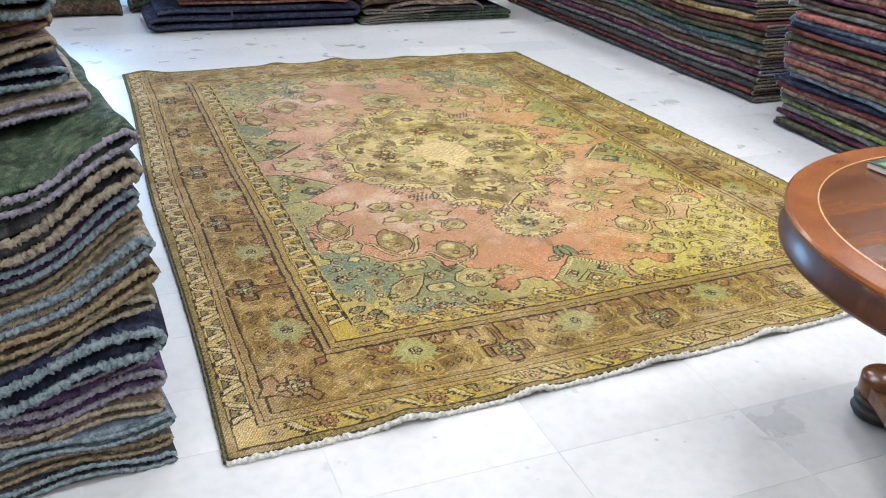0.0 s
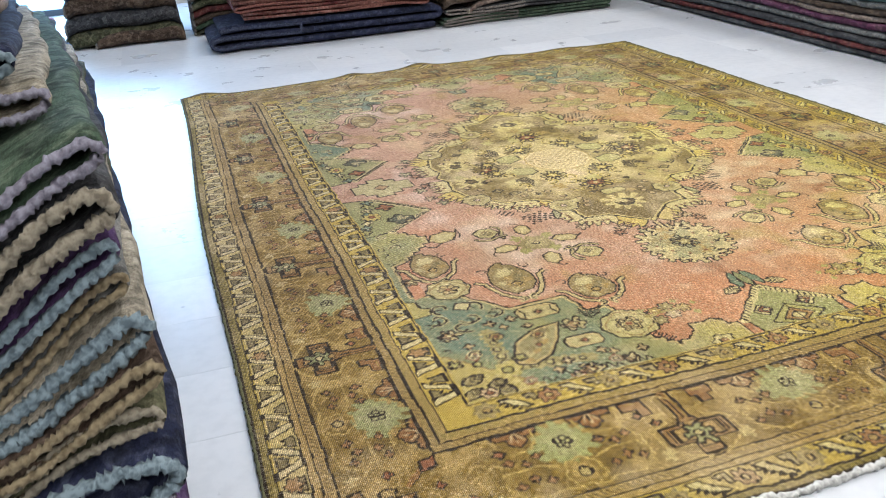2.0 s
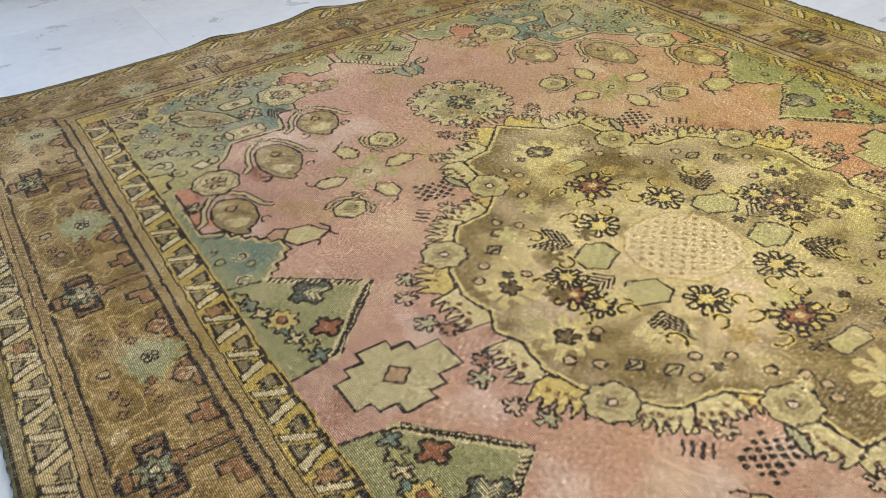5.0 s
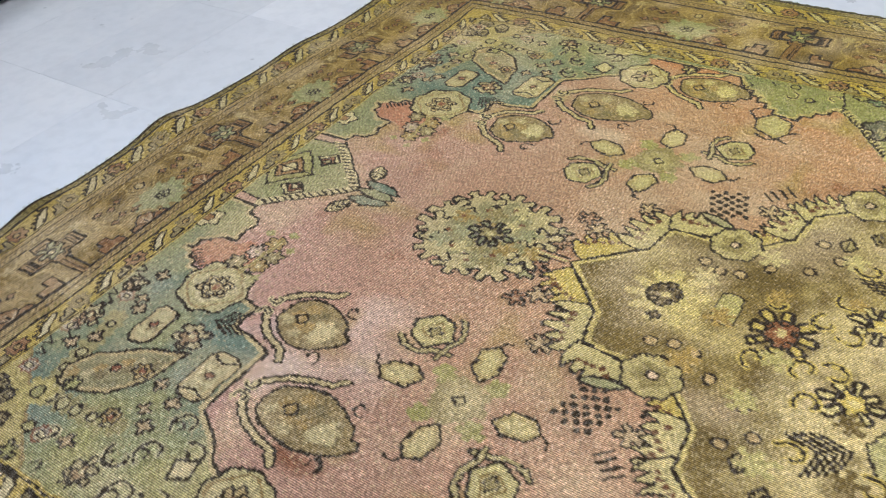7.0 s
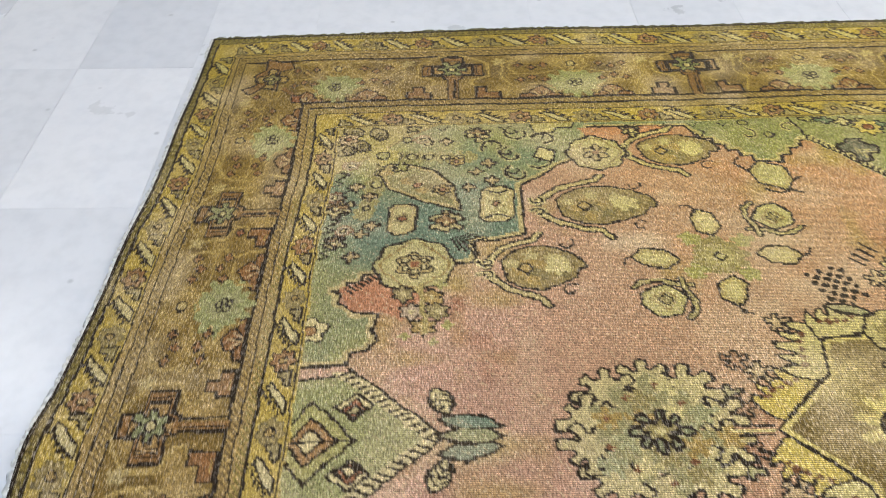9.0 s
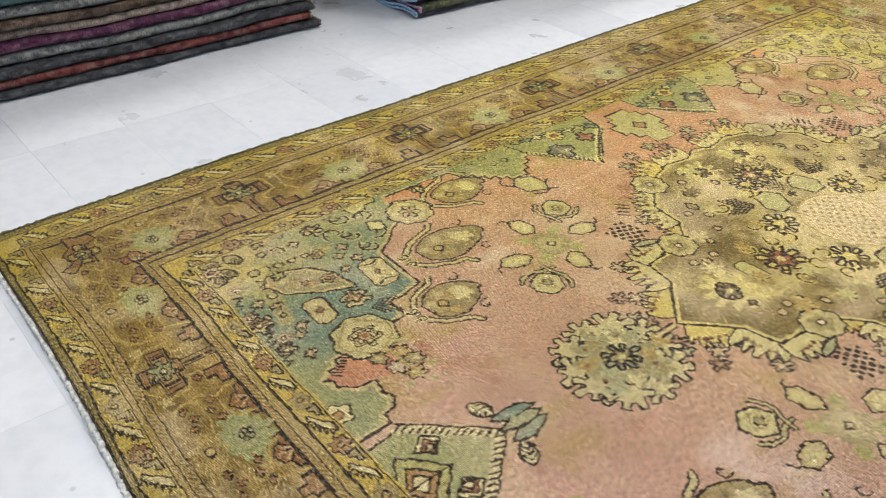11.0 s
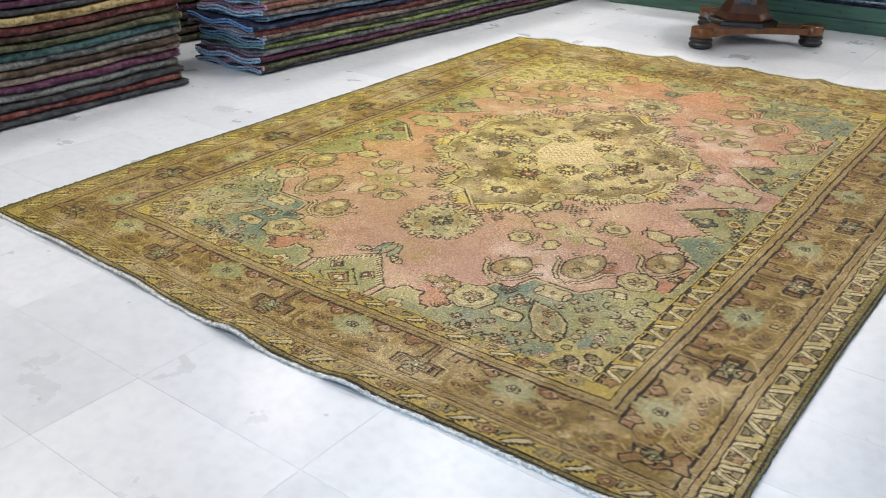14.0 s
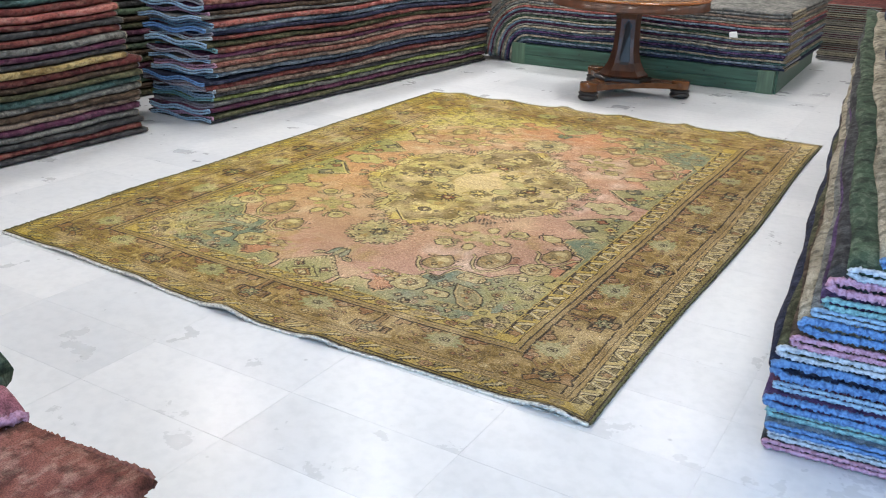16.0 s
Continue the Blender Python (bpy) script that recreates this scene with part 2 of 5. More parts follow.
def ragged(c, r, spikes, depth, fill, seed, ry=None, xf=FOUR, ink=INK, w=0.0075):
    """A leafy blot with a jagged rim."""
    g = np.random.RandomState(seed)
    pts = []
    d = 2 * math.pi / spikes
    for k in range(spikes):
        out, low = 0.85 + 0.28 * g.rand(), (1 - depth) * (0.85 + 0.3 * g.rand())
        for o, q in ((-0.26, out * 0.94), (0.05, out), (0.22, out * 0.9), (0.34, low), (0.66, low * 1.04)):
            t = d * (k + o + 0.12 * (g.rand() - 0.5))
            pts.append((c[0] + r * q * math.cos(t), c[1] + (ry or r) * q * math.sin(t)))
    poly(pts, fill, ink, w, xf)


def hook(c, r, angle, flip=1, fill=None, xf=FOUR, w=0.007):
    """A curled tendril."""
    pts = []
    for k in range(9):
        t = angle + flip * k * 0.55
        q = r * (1 - k / 13)
        pts.append((c[0] + q * math.cos(t), c[1] + q * math.sin(t)))
    if fill is not None:
        stroke(pts, w * 2.6, fill, xf)
    stroke(pts, w, INK, xf)


def steps(a, b, n, depth):
    """A toothed line from a to b."""
    out = []
    dx, dy = (b[0] - a[0]) / n, (b[1] - a[1]) / n
    ln = math.hypot(dx, dy)
    nx, ny = -dy / ln * depth, dx / ln * depth
    for k in range(n):
        x, y = a[0] + dx * k, a[1] + dy * k
        out += [(x, y), (x + dx * 0.5 + nx, y + dy * 0.5 + ny)]
    return out


# field, corners and medallion grounds
knots[:] = SALMON
ink_zone = smooth_field(5, 7)


def tint(mask, f, colour):
    """Blends a dye into the knots of a mask."""
    w = (np.clip(f, 0, 1) * mask)[..., None]
    knots[:] = knots * (1 - w) + colour * w


ALL = np.ones((NV, NU), bool)
tint(ALL, 0.5 * smooth_field(5, 7) + 0.35 * smooth_field(30, 40) - VV * 0.40 + UU * 0.12 + 0.12, ORANGE)
tint(ALL, smooth_field(9, 12) + 0.9 * smooth_field(40, 60) - 0.12, ROSE)
tint(ALL, smooth_field(16, 22) + 0.9 * smooth_field(60, 90) - 0.75, RUST)
tint(ALL, smooth_field(14, 20) + 0.8 * smooth_field(60, 90) - 0.55, TAN)
corner = [(0.97, 0.43), (0.90, 0.43)] + steps((0.87, 0.44), (0.76, 0.56), 4, 0.016) + steps((0.765, 0.57), (0.89, 0.70), 5, 0.016) + [
    (0.925, 0.73), (0.925, 0.96), (0.85, 0.975), (0.80, 0.99), (0.77, 1.04), (0.735, 1.075), (0.69, 1.14), (0.52, 1.135), (0.505, 1.185), (0.50, 1.24), (0.435, 1.242),
    (0.428, 1.29), (0.405, 1.45)] + steps((0.405, 1.46), (0.36, 1.515), 2, 0.014) + steps((0.36, 1.515), (0.297, 1.495), 2, 0.014) + [(0.297, 1.47), (0.292, 1.43), (0.25, 1.438), (0.225, 1.428), (0.20, 1.445), (0.195, 1.475), (0.165, 1.48), (0.165, 1.58), (0.97, 1.58)]
poly(corner, GREEN, INK, 0.0065, inner=CREAM * 0.6 + TAN * 0.4)
poly([(0.40, 1.44), (0.365, 1.50), (0.305, 1.48), (0.298, 1.42), (0.27, 1.385), (0.33, 1.35), (0.385, 1.36)], ORANGE * 0.8 + RUST * 0.2, None)
for k in range(7):
    a = k / 7
    stroke([(0.402 - 0.04 * a, 1.445 + 0.055 * a), (0.389 - 0.04 * a, 1.433 + 0.055 * a)], 0.005)
# orange strip between the corner and the toothed edge
poly([(0.92, 0.985), (0.925, 0.76), (0.885, 0.755), (0.885, 0.965)], ORANGE, None)
# blue-green and yellowish veils of dye in the corners
g2 = np.random.RandomState(5)
is_green = np.abs(knots - GREEN).sum(axis=2) < 1e-6
veil = smooth_field(14, 20) + 0.5 * smooth_field(50, 70)
deep = 0.75 * np.exp(-((np.abs(UU) - 0.60) ** 2 + (np.abs(VV) - 1.17) ** 2) / 0.045)
tint(is_green, veil * 1.1 + deep, TEAL)
tint(is_green, -veil * 1.4 - deep, LIME)
tint(is_green, np.clip((UU + 0.35 * smooth_field(6, 6) + 0.85) / 0.7, 0, 1) * np.clip((0.1 - VV) / 1.0, 0, 1) * 0.9, YELLOW * 0.6 + LIME * 0.4)

medallion = [(0.0, 0.765), (0.115, 0.648), (0.203, 0.632), (0.21, 0.53), (0.238, 0.44), (0.29, 0.39), (0.385, 0.38), (0.435, 0.325), (0.505, 0.23), (0.53, 0.145), (0.515, 0.06), (0.545, 0.0)]
ring = medallion + [(u, -v) for u, v in medallion[-2::-1]] + [(-u, -v) for u, v in medallion[1:]] + [(-u, v) for u, v in medallion[-2:0:-1]]
ONE = [lambda u, v: (u, v)]


def crown_leaf(c, out, size, fill, seed, dots=5):
    """A jagged leaf that grows from the medallion's rim, with dark dots."""
    g = np.random.RandomState(seed)
    co, si = math.cos(out), math.sin(out)
    pts = [(-0.55, -1.15), (-0.1, -1.2)]
    for k in range(5):
        a = -1.0 + 0.5 * k
        pts += [(0.55 + 0.25 * g.rand() - 0.12 * abs(a), a - 0.17), (1.05 + 0.3 * g.rand() - 0.25 * abs(a), a - 0.14 + 0.16 * g.rand()), (0.95 - 0.2 * abs(a), a + 0.12), (0.35 + 0.2 * g.rand(), a + 0.2)]
    pts += [(-0.1, 1.2), (-0.55, 1.15)]
    poly([(c[0] + size * (x * co - y * si), c[1] + size * (x * si + y * co)) for x, y in pts], fill, INK, 0.0052)
    for k in range(dots):
        x, y = 0.1 + 0.4 * g.rand(), -0.8 + 1.6 * (k + 0.5) / dots
        disc((c[0] + size * (x * co - y * si), c[1] + size * (x * si + y * co)), 0.0062, RUST * 0.5, None, k=4, a=0.3)


for k, (u, v, a, r) in enumerate(((0.075, 0.725, 0.75, 0.052), (0.17, 0.66, 1.25, 0.058), (0.235, 0.585, 0.15, 0.05), (0.27, 0.425, 0.85, 0.045), (0.345, 0.405, 1.45, 0.055), (0.42, 0.365, 0.75, 0.05), (0.53, 0.225, 0.6, 0.055), (0.545, 0.10, -0.1, 0.055))):
    crown_leaf((u, v), a, r, CREAM if k % 3 else YELLOW, 40 + k)
# reddish sprigs outside the crown
for k, (u, v) in enumerate(((0.125, 0.765), (0.155, 0.80), (0.075, 0.83), (0.245, 0.70), (0.045, 0.815), (0.60, 0.26), (0.635, 0.20), (0.615, 0.06), (0.645, 0.10), (0.36, 0.465))):
    ragged((u, v), 0.026, 5, 0.55, (ROSE * 0.5 + TAN * 0.5, RUST * 0.6 + SALMON * 0.4, TEAL * 0.4 + CREAM * 0.6)[k % 3], 20 + k, w=0.005)
poly(ring, MEDAL, INK, 0.0065, ONE, inner=CREAM * 0.5 + YELLOW * 0.5)
is_medal = np.abs(knots - MEDAL).sum(axis=2) < 1e-6
veil = smooth_field(22, 30) + 0.7 * smooth_field(60, 90)
tint(is_medal, veil * 1.2 - 0.15, TAN * 0.4 + CREAM * 0.6)
tint(is_medal, smooth_field(26, 36) - 0.35, ROSE * 0.6 + MEDAL * 0.4)
tint(is_medal, -veil * 1.2 - 0.2, MEDAL * 0.62)
mid = 1.15 - np.hypot(UU / 0.40, VV / 0.42) + 0.35 * smooth_field(16, 22) + 0.25 * smooth_field(60, 84)
tint(is_medal, np.clip(mid * 1.6, 0, 0.85), YELLOW * 0.15 + CREAM * 0.6 + ROSE * 0.25)
tint(is_medal, np.clip(mid, 0, 1) * np.clip(smooth_field(30, 40) + 0.6 * smooth_field(90, 120), 0, 1), ROSE)
tint(is_medal, np.clip(smooth_field(40, 56) + 0.8 * smooth_field(110, 150) - 0.45, 0, 0.7), MEDAL * 0.8)
for u, v in ((0.214, 0.489), (0.48, 0.293)):
    disc((u, v), 0.054, BUD * 0.4 + CREAM * 0.6, INK, 0.0055, k=8, a=0.05)
    disc((u, v), 0.030, BUD, None, k=5, a=0.2)
    disc((u, v), 0.010, ROSE, w=0.005)

# net of dots at the middle, hexagons with chevrons, dark flowers round it
net = [(0.0, 0.135), (0.075, 0.12), (0.125, 0.06), (0.14, 0.0)]
poly(net + [(u, -v) for u, v in net[-2::-1]] + [(-u, -v) for u, v in net[1:]] + [(-u, v) for u, v in net[-2:0:-1]], ROSE * 0.5 + CREAM * 0.5, TAN, 0.005, ONE)
for i in range(-8, 9):
    for j in range(-8, 9):
        if math.hypot(i * 1.05, j) < 7.6 and (i + j) % 2 == 0:
            disc((i * 0.0165, j * 0.0155), 0.0052, TAN * 0.75, None, xf=ONE)


def chevrons(c, angle, n, gap, arm, w=0.0065, xf=FOUR, ink=INK):
    ca, sa = math.cos(angle), math.sin(angle)
    for k in range(n):
        x = (k - n / 2) * gap
        stroke([(c[0] + px * ca - py * sa, c[1] + px * sa + py * ca) for px, py in ((x - arm, arm), (x, 0.0), (x - arm, -arm))], w, ink, xf)


ca, sa = math.cos(-0.45), math.sin(-0.45)
poly([(0.19 + x * ca - y * sa, 0.085 + x * sa + y * ca) for x, y in ((-0.058, 0.0), (-0.034, 0.042), (0.034, 0.042), (0.058, 0.0), (0.034, -0.042), (-0.034, -0.042))], GREEN * 0.45 + CREAM * 0.55, INK, 0.0055)
chevrons((0.222, 0.165), -2.1, 5, 0.013, 0.042)
chevrons((0.225, 0.0), 3.14, 4, 0.015, 0.032, 0.0055)


def dark_flower(c, r, fill, heart, seed, xf=FOUR):
    ragged(c, r, 8, 0.52, fill, seed, xf=xf, w=0.0075)
    ragged(c, r * 0.55, 5, 0.35, heart, seed + 1, xf=xf, w=0.006)
    disc(c, r * 0.16, CREAM, None, xf=xf)


for c, r, f, h in (((0.0, 0.325), 0.062, YELLOW, RUST), ((0.105, 0.175), 0.052, CREAM, YELLOW), ((0.325, 0.0), 0.062, YELLOW, RUST), ((0.30, 0.06), 0.045, CREAM, YELLOW)):
    dark_flower(c, r, f, h, int(c[0] * 900) + 7)
for c, a in (((0.065, 0.265), 0.4), ((0.055, 0.215), 2.2), ((0.14, 0.235), 1.0), ((0.27, 0.105), 2.6), ((0.36, 0.07), 0.3), ((0.08, 0.35), 0.2), ((0.26, 0.23), 1.9)):
    hook(c, 0.028, a, 1, YELLOW, w=0.0055)
ragged((0.0, 0.555), 0.088, 10, 0.45, CREAM * 0.7 + YELLOW * 0.3, 31, ink=None)
ragged((0.0, 0.555), 0.036, 5, 0.45, MEDAL * 0.5, 32, w=0.006)
disc((0, 0.555), 0.010, CREAM, None)
ragged((0.43, 0.10), 0.07, 9, 0.45, CREAM * 0.7 + YELLOW * 0.3, 33, ink=None)
ragged((0.43, 0.10), 0.028, 5, 0.45, MEDAL * 0.5, 34, w=0.006)
poly([(-0.03, 0.425), (-0.02, 0.41), (0.055, 0.41), (0.065, 0.425), (0.065, 0.445), (0.055, 0.46), (-0.02, 0.46), (-0.03, 0.445)], LIME * 0.6 + CREAM * 0.4, INK, 0.0055, [FOUR[0], FOUR[1]])
for u, v in ((0.32, 0.292), (0.372, 0.242)):
    poly([(u - 0.024, v), (u, v + 0.019), (u + 0.024, v), (u, v - 0.019)], CREAM * 0.5 + MEDAL * 0.5, INK, 0.0065)
    stroke([(u - 0.012, v), (u + 0.012, v)], 0.006)
for u, v in ((0.133, 0.526), (0.118, 0.487), (0.127, 0.448), (0.366, 0.122), (0.17, 0.40), (0.30, 0.335), (0.43, 0.20), (0.47, 0.16), (0.20, 0.33), (0.26, 0.29)):
    disc((u, v), 0.0125, TAN * 0.7 + ROSE * 0.3, w=0.005)
for k in range(46):
    a, r = k * 2.399, 0.16 + 0.38 * math.sqrt((k + 0.5) / 46)
    c = (r * math.cos(a) * 0.90, r * math.sin(a) * 1.08)
    if abs(c[0]) + abs(c[1]) > 0.66:
        continue
    ragged(c, 0.02 + 0.016 * ((k * 7) % 5) / 4, 5 + k % 3, 0.5, (CREAM, MEDAL * 0.7, LIME * 0.5 + CREAM * 0.5, TAN)[k % 4], 500 + k, xf=ONE, ink=None)
    if k % 5 == 0:
        ragged(c, 0.014, 4, 0.5, MEDAL * 0.5, 560 + k, xf=ONE, ink=INK, w=0.005)
# combs of dark knots beside the medallion
for i in range(8):
    for j in range(6):
        if (i + j) % 2 == 0:
            disc((0.315 + i * 0.012 - j * 0.004, 0.505 + j * 0.0135 + i * 0.004), 0.0072, INK, None)
for k in range(4):
    stroke([(0.40 + 0.014 * k, 0.475 - 0.012 * k), (0.425 + 0.014 * k, 0.50 - 0.012 * k)], 0.006)
leaf((0.275, 0.555), 0.045, 0.013, 1.3, TEAL * 0.5 + CREAM * 0.5)

# the leafy star on the long axis
STAR = [FOUR[0], FOUR[1]]
for k in range(5):
    a = math.radians(-76 + 38 * k)
    ragged((0.112 * math.cos(a), 0.965 + 0.108 * math.sin(a)), 0.062 if k % 2 else 0.054, 7, 0.5, CREAM * 0.8 + ROSE * 0.12, 310 + k, w=0.0052)
ragged((0, 0.962), 0.122, 11, 0.3, BUD * 0.4 + CREAM * 0.3 + TEAL * 0.25, 61, ry=0.118, xf=STAR, ink=None)
for k in range(16):
    a = k * 2.4
    r = 0.022 + 0.0064 * k
    ragged((r * math.cos(a), 0.955 + r * math.sin(a) * 0.95), 0.026, 5, 0.5, (BUD, CREAM, TEAL * 0.5 + CREAM * 0.5, TAN)[k % 4], 160 + k, xf=STAR, ink=None)
dark_flower((0.0, 0.955), 0.05, TEAL * 0.6 + CREAM * 0.3, BUD, 66, STAR)
for u, v in ((0.06, 0.91), (0.075, 1.0), (0.03, 1.04), (0.10, 0.95)):
    disc((u, v), 0.006, RUST * 0.7, None, k=4, a=0.3)
stroke([(0.0, 0.775), (0.0, 0.835)], 0.012, CREAM, STAR)
stroke([(0.010, 0.77), (0.010, 0.83)], 0.005)

# flower crosses
c = (0.44, 0.757)
ragged(c, 0.062, 9, 0.15, BUD, 70, ink=None)
disc(c, 0.034, BUD * 0.6 + CREAM * 0.4, None, k=8, a=0.2)
for k in range(4):
    ragged((c[0] + 0.073 * math.cos(k * 1.571 + 0.7), c[1] + 0.073 * math.sin(k * 1.571 + 0.7)), 0.026, 5, 0.3, LIME, 72 + k, ink=None)
poly([(c[0] - 0.013, c[1]), (c[0], c[1] + 0.013), (c[0] + 0.013, c[1]), (c[0], c[1] - 0.013)], CREAM, INK, 0.005)


def petal(c, long, wide, angle):
    """A pale hexagonal petal with a hooked stem."""
    ca, sa = math.cos(angle), math.sin(angle)
    put = lambda q: [(c[0] + x * ca - y * sa, c[1] + x * sa + y * ca) for x, y in q]
    poly(put([(-long, 0.1 * wide), (-0.45 * long, wide), (0.5 * long, 0.9 * wide), (long, 0.1 * wide), (0.6 * long, -0.9 * wide), (-0.4 * long, -wide)]), CREAM, INK, 0.0058, inner=TAN * 0.5 + CREAM * 0.5)
    stroke(put([(long, 0.1 * wide), (1.3 * long, 0.35 * wide), (1.35 * long, 1.0 * wide)]), 0.0058)


petal((0.436, 0.884), 0.046, 0.028, 1.45)
petal((0.337, 0.755), 0.046, 0.028, 3.0)
petal((0.548, 0.762), 0.046, 0.028, 0.2)
petal((0.440, 0.637), 0.046, 0.028, -1.7)


def lantern(c, angle):
    """A six-sided bud with two horned leaves at its foot."""
    ca, sa = math.cos(angle), math.sin(angle)
    put = lambda q: [(c[0] + x * ca - y * sa, c[1] + x * sa + y * ca) for x, y in q]
    poly(put([(-0.035, 0.028), (0.012, 0.044), (0.045, 0.024), (0.045, -0.024), (0.012, -0.044), (-0.035, -0.028)]), LIME * 0.35 + CREAM * 0.65, INK, 0.0058)
    poly(put([(-0.018, 0.014), (0.02, 0.022), (0.02, -0.022), (-0.018, -0.014)]), CREAM, TAN * 0.7, 0.004)
    disc(c, 0.012, BUD, w=0.004, k=4, a=0.2)
    for q in (-1, 1):
        horn = put([(-0.07, -q * 0.012), (-0.048, q * 0.012), (-0.038, q * 0.042), (-0.012, q * 0.06), (0.012, q * 0.062)])
        stroke(horn, 0.017)
        stroke(horn, 0.0075, BUD * 0.5 + CREAM * 0.5)


lantern((0.315, 0.888), 2.35)
lantern((0.562, 0.618), -0.8)


def egg_bud(c, long, wide, seed):
    """An egg-shaped flower with a curled tip towards the short axis and two flared wings at its foot."""
    g = np.random.RandomState(seed)
    put = lambda q: [(c[0] + wide * x, c[1] + long * y) for x, y in q]
    body = [(0.0, 0.72), (0.35, 0.74), (0.72, 0.5), (0.95, 0.15), (0.98, -0.2), (0.80, -0.55), (0.5, -0.85), (0.1, -1.0), (-0.12, -0.93), (-0.10, -0.8), (-0.45, -0.72), (-0.8, -0.42), (-0.98, -0.05), (-0.92, 0.3), (-0.6, 0.62)]
    poly(put([(x + 0.04 * (g.rand() - 0.5), y + 0.04 * (g.rand() - 0.5)) for x, y in body]), BUD * 0.62 + TAN * 0.2 + RUST * 0.08, INK, 0.0058)
    for k in range(12):
        a, r = k * 2.4, 0.2 * math.sqrt(k + 0.5)
        ragged((c[0] + wide * r * math.cos(a), c[1] - 0.06 * long + long * r * 0.9 * math.sin(a)), 0.017, 5, 0.4, (TAN, BUD * 0.7, CREAM * 0.6 + BUD * 0.4)[k % 3], seed + k, ink=None)
    ragged((c[0] + 0.1 * wide, c[1] - 0.42 * long), 0.030, 6, 0.25, CREAM, seed + 20, ink=None)
    disc((c[0] - 0.05 * wide, c[1] + 0.25 * long), 0.0135, TAN, w=0.0055, k=4, a=0.1)
    for q in (-1, 1):
        wing = put([(q * 0.12, 1.02), (q * 0.5, 0.92), (q * 0.92, 0.66), (q * 1.18, 0.30), (q * 1.30, 0.02), (q * 1.62, -0.12)])
        stroke(wing, 0.021)
        stroke(wing, 0.0105, CREAM * 0.75 + TAN * 0.25)
        hook((c[0] + q * 0.32 * wide, c[1] + 1.02 * long), 0.017, 1.2, q, CREAM, w=0.005)
        hook((c[0] + q * 1.05 * wide, c[1] - 0.62 * long), 0.02, -0.6, -q, None, w=0.005)


egg_bud((0.415, 1.118), 0.098, 0.066, 210)
egg_bud((0.612, 0.972), 0.128, 0.068, 240)
egg_bud((0.822, 0.775), 0.112, 0.062, 270)


def octagon(c, r, fill, seed, cross=False):
    disc(c, r, fill, INK, 0.0062, k=8, a=0.05)
    disc(c, r * 0.80, None, TAN * 0.75, 0.005, k=4, a=0.10)
    disc(c, r * 0.62, CREAM * 0.6 + fill * 0.4, None, k=4, a=0.12)
    disc(c, r * 0.44, TAN * 0.6 + CREAM * 0.4, INK, 0.005, k=6, a=0.18)
    if cross:
        for k in range(3):
            t = k * math.pi / 3 + 0.3
            stroke([(c[0] - r * 0.4 * math.cos(t), c[1] - r * 0.4 * math.sin(t)), (c[0] + r * 0.4 * math.cos(t), c[1] + r * 0.4 * math.sin(t))], 0.0045)
    else:
        for k in range(6):
            disc((c[0] + r * 0.28 * math.cos(k * 1.047), c[1] + r * 0.28 * math.sin(k * 1.047)), r * 0.10, CREAM, INK, 0.0042)
    disc(c, r * 0.12, RUST, None)


octagon((0.812, 0.955), 0.066, LIME * 0.35 + CREAM * 0.65, 1, True)
octagon((0.432, 1.362), 0.078, LIME * 0.5 + CREAM * 0.5, 2)
# fish-like lozenge
poly([(0.655, 0.555), (0.685, 0.61), (0.735, 0.622), (0.765, 0.585), (0.745, 0.54), (0.69, 0.53)], CREAM * 0.8 + GREEN * 0.2, INK, 0.006, inner=TAN * 0.5 + CREAM * 0.5)
stroke([(0.735, 0.622), (0.76, 0.645), (0.785, 0.63)], 0.006)
stroke([(0.66, 0.60), (0.645, 0.57), (0.655, 0.545), (0.645, 0.525)], 0.0065)
stroke([(0.69, 0.53), (0.70, 0.51)], 0.008)
for q, (u, v) in enumerate(((0.345, 1.382), (0.335, 1.328), (0.298, 1.365), (0.296, 1.318), (0.255, 1.345))):
    disc((u, v), 0.021, (BUD, TAN, ROSE * 0.5 + BUD * 0.5)[q % 3], INK, 0.005, k=6, a=0.2)
    disc((u, v), 0.0055, CREAM, None)
stroke([(0.375, 1.35), (0.24, 1.34)], 0.011, LIME * 0.5 + TAN * 0.5)
for u, v in ((0.37, 1.31), (0.26, 1.30), (0.23, 1.38), (0.215, 1.33)):
    ragged((u, v), 0.014, 4, 0.4, LIME, int(u * 999), ink=None)

# corner fillings
poly([(0.97, 1.30), (0.755, 1.552), (0.755, 1.58), (0.97, 1.58)], YELLOW * 0.35 + LIME * 0.45 + TAN * 0.2, TAN * 0.7, 0.006)
for u0, v0, u1, v1 in ((0.815, 1.44, 0.59, 1.478), (0.815, 1.44, 0.80, 1.24)):
    n = 9
    for k in range(n):
        f = (k + 0.5) / n
        ragged((u0 + (u1 - u0) * f, v0 + (v1 - v0) * f), 0.026, 6, 0.3, BUD * 0.55 + LIME * 0.45, 600 + k, ink=None)
    for k in range(5):
        f = (k + 0.6) / 5.4
        disc((u0 + (u1 - u0) * f, v0 + (v1 - v0) * f), 0.0145 - 0.0016 * k, LIME * 0.5 + CREAM * 0.5, INK, 0.005)
tip = [(0.785, 1.435), (0.745, 1.455), (0.69, 1.43), (0.635, 1.35), (0.600, 1.268), (0.69, 1.285), (0.755, 1.33), (0.785, 1.40)]
poly(tip, BUD * 0.65 + GREEN * 0.35, INK, 0.006, inner=CREAM * 0.4 + TAN * 0.6)
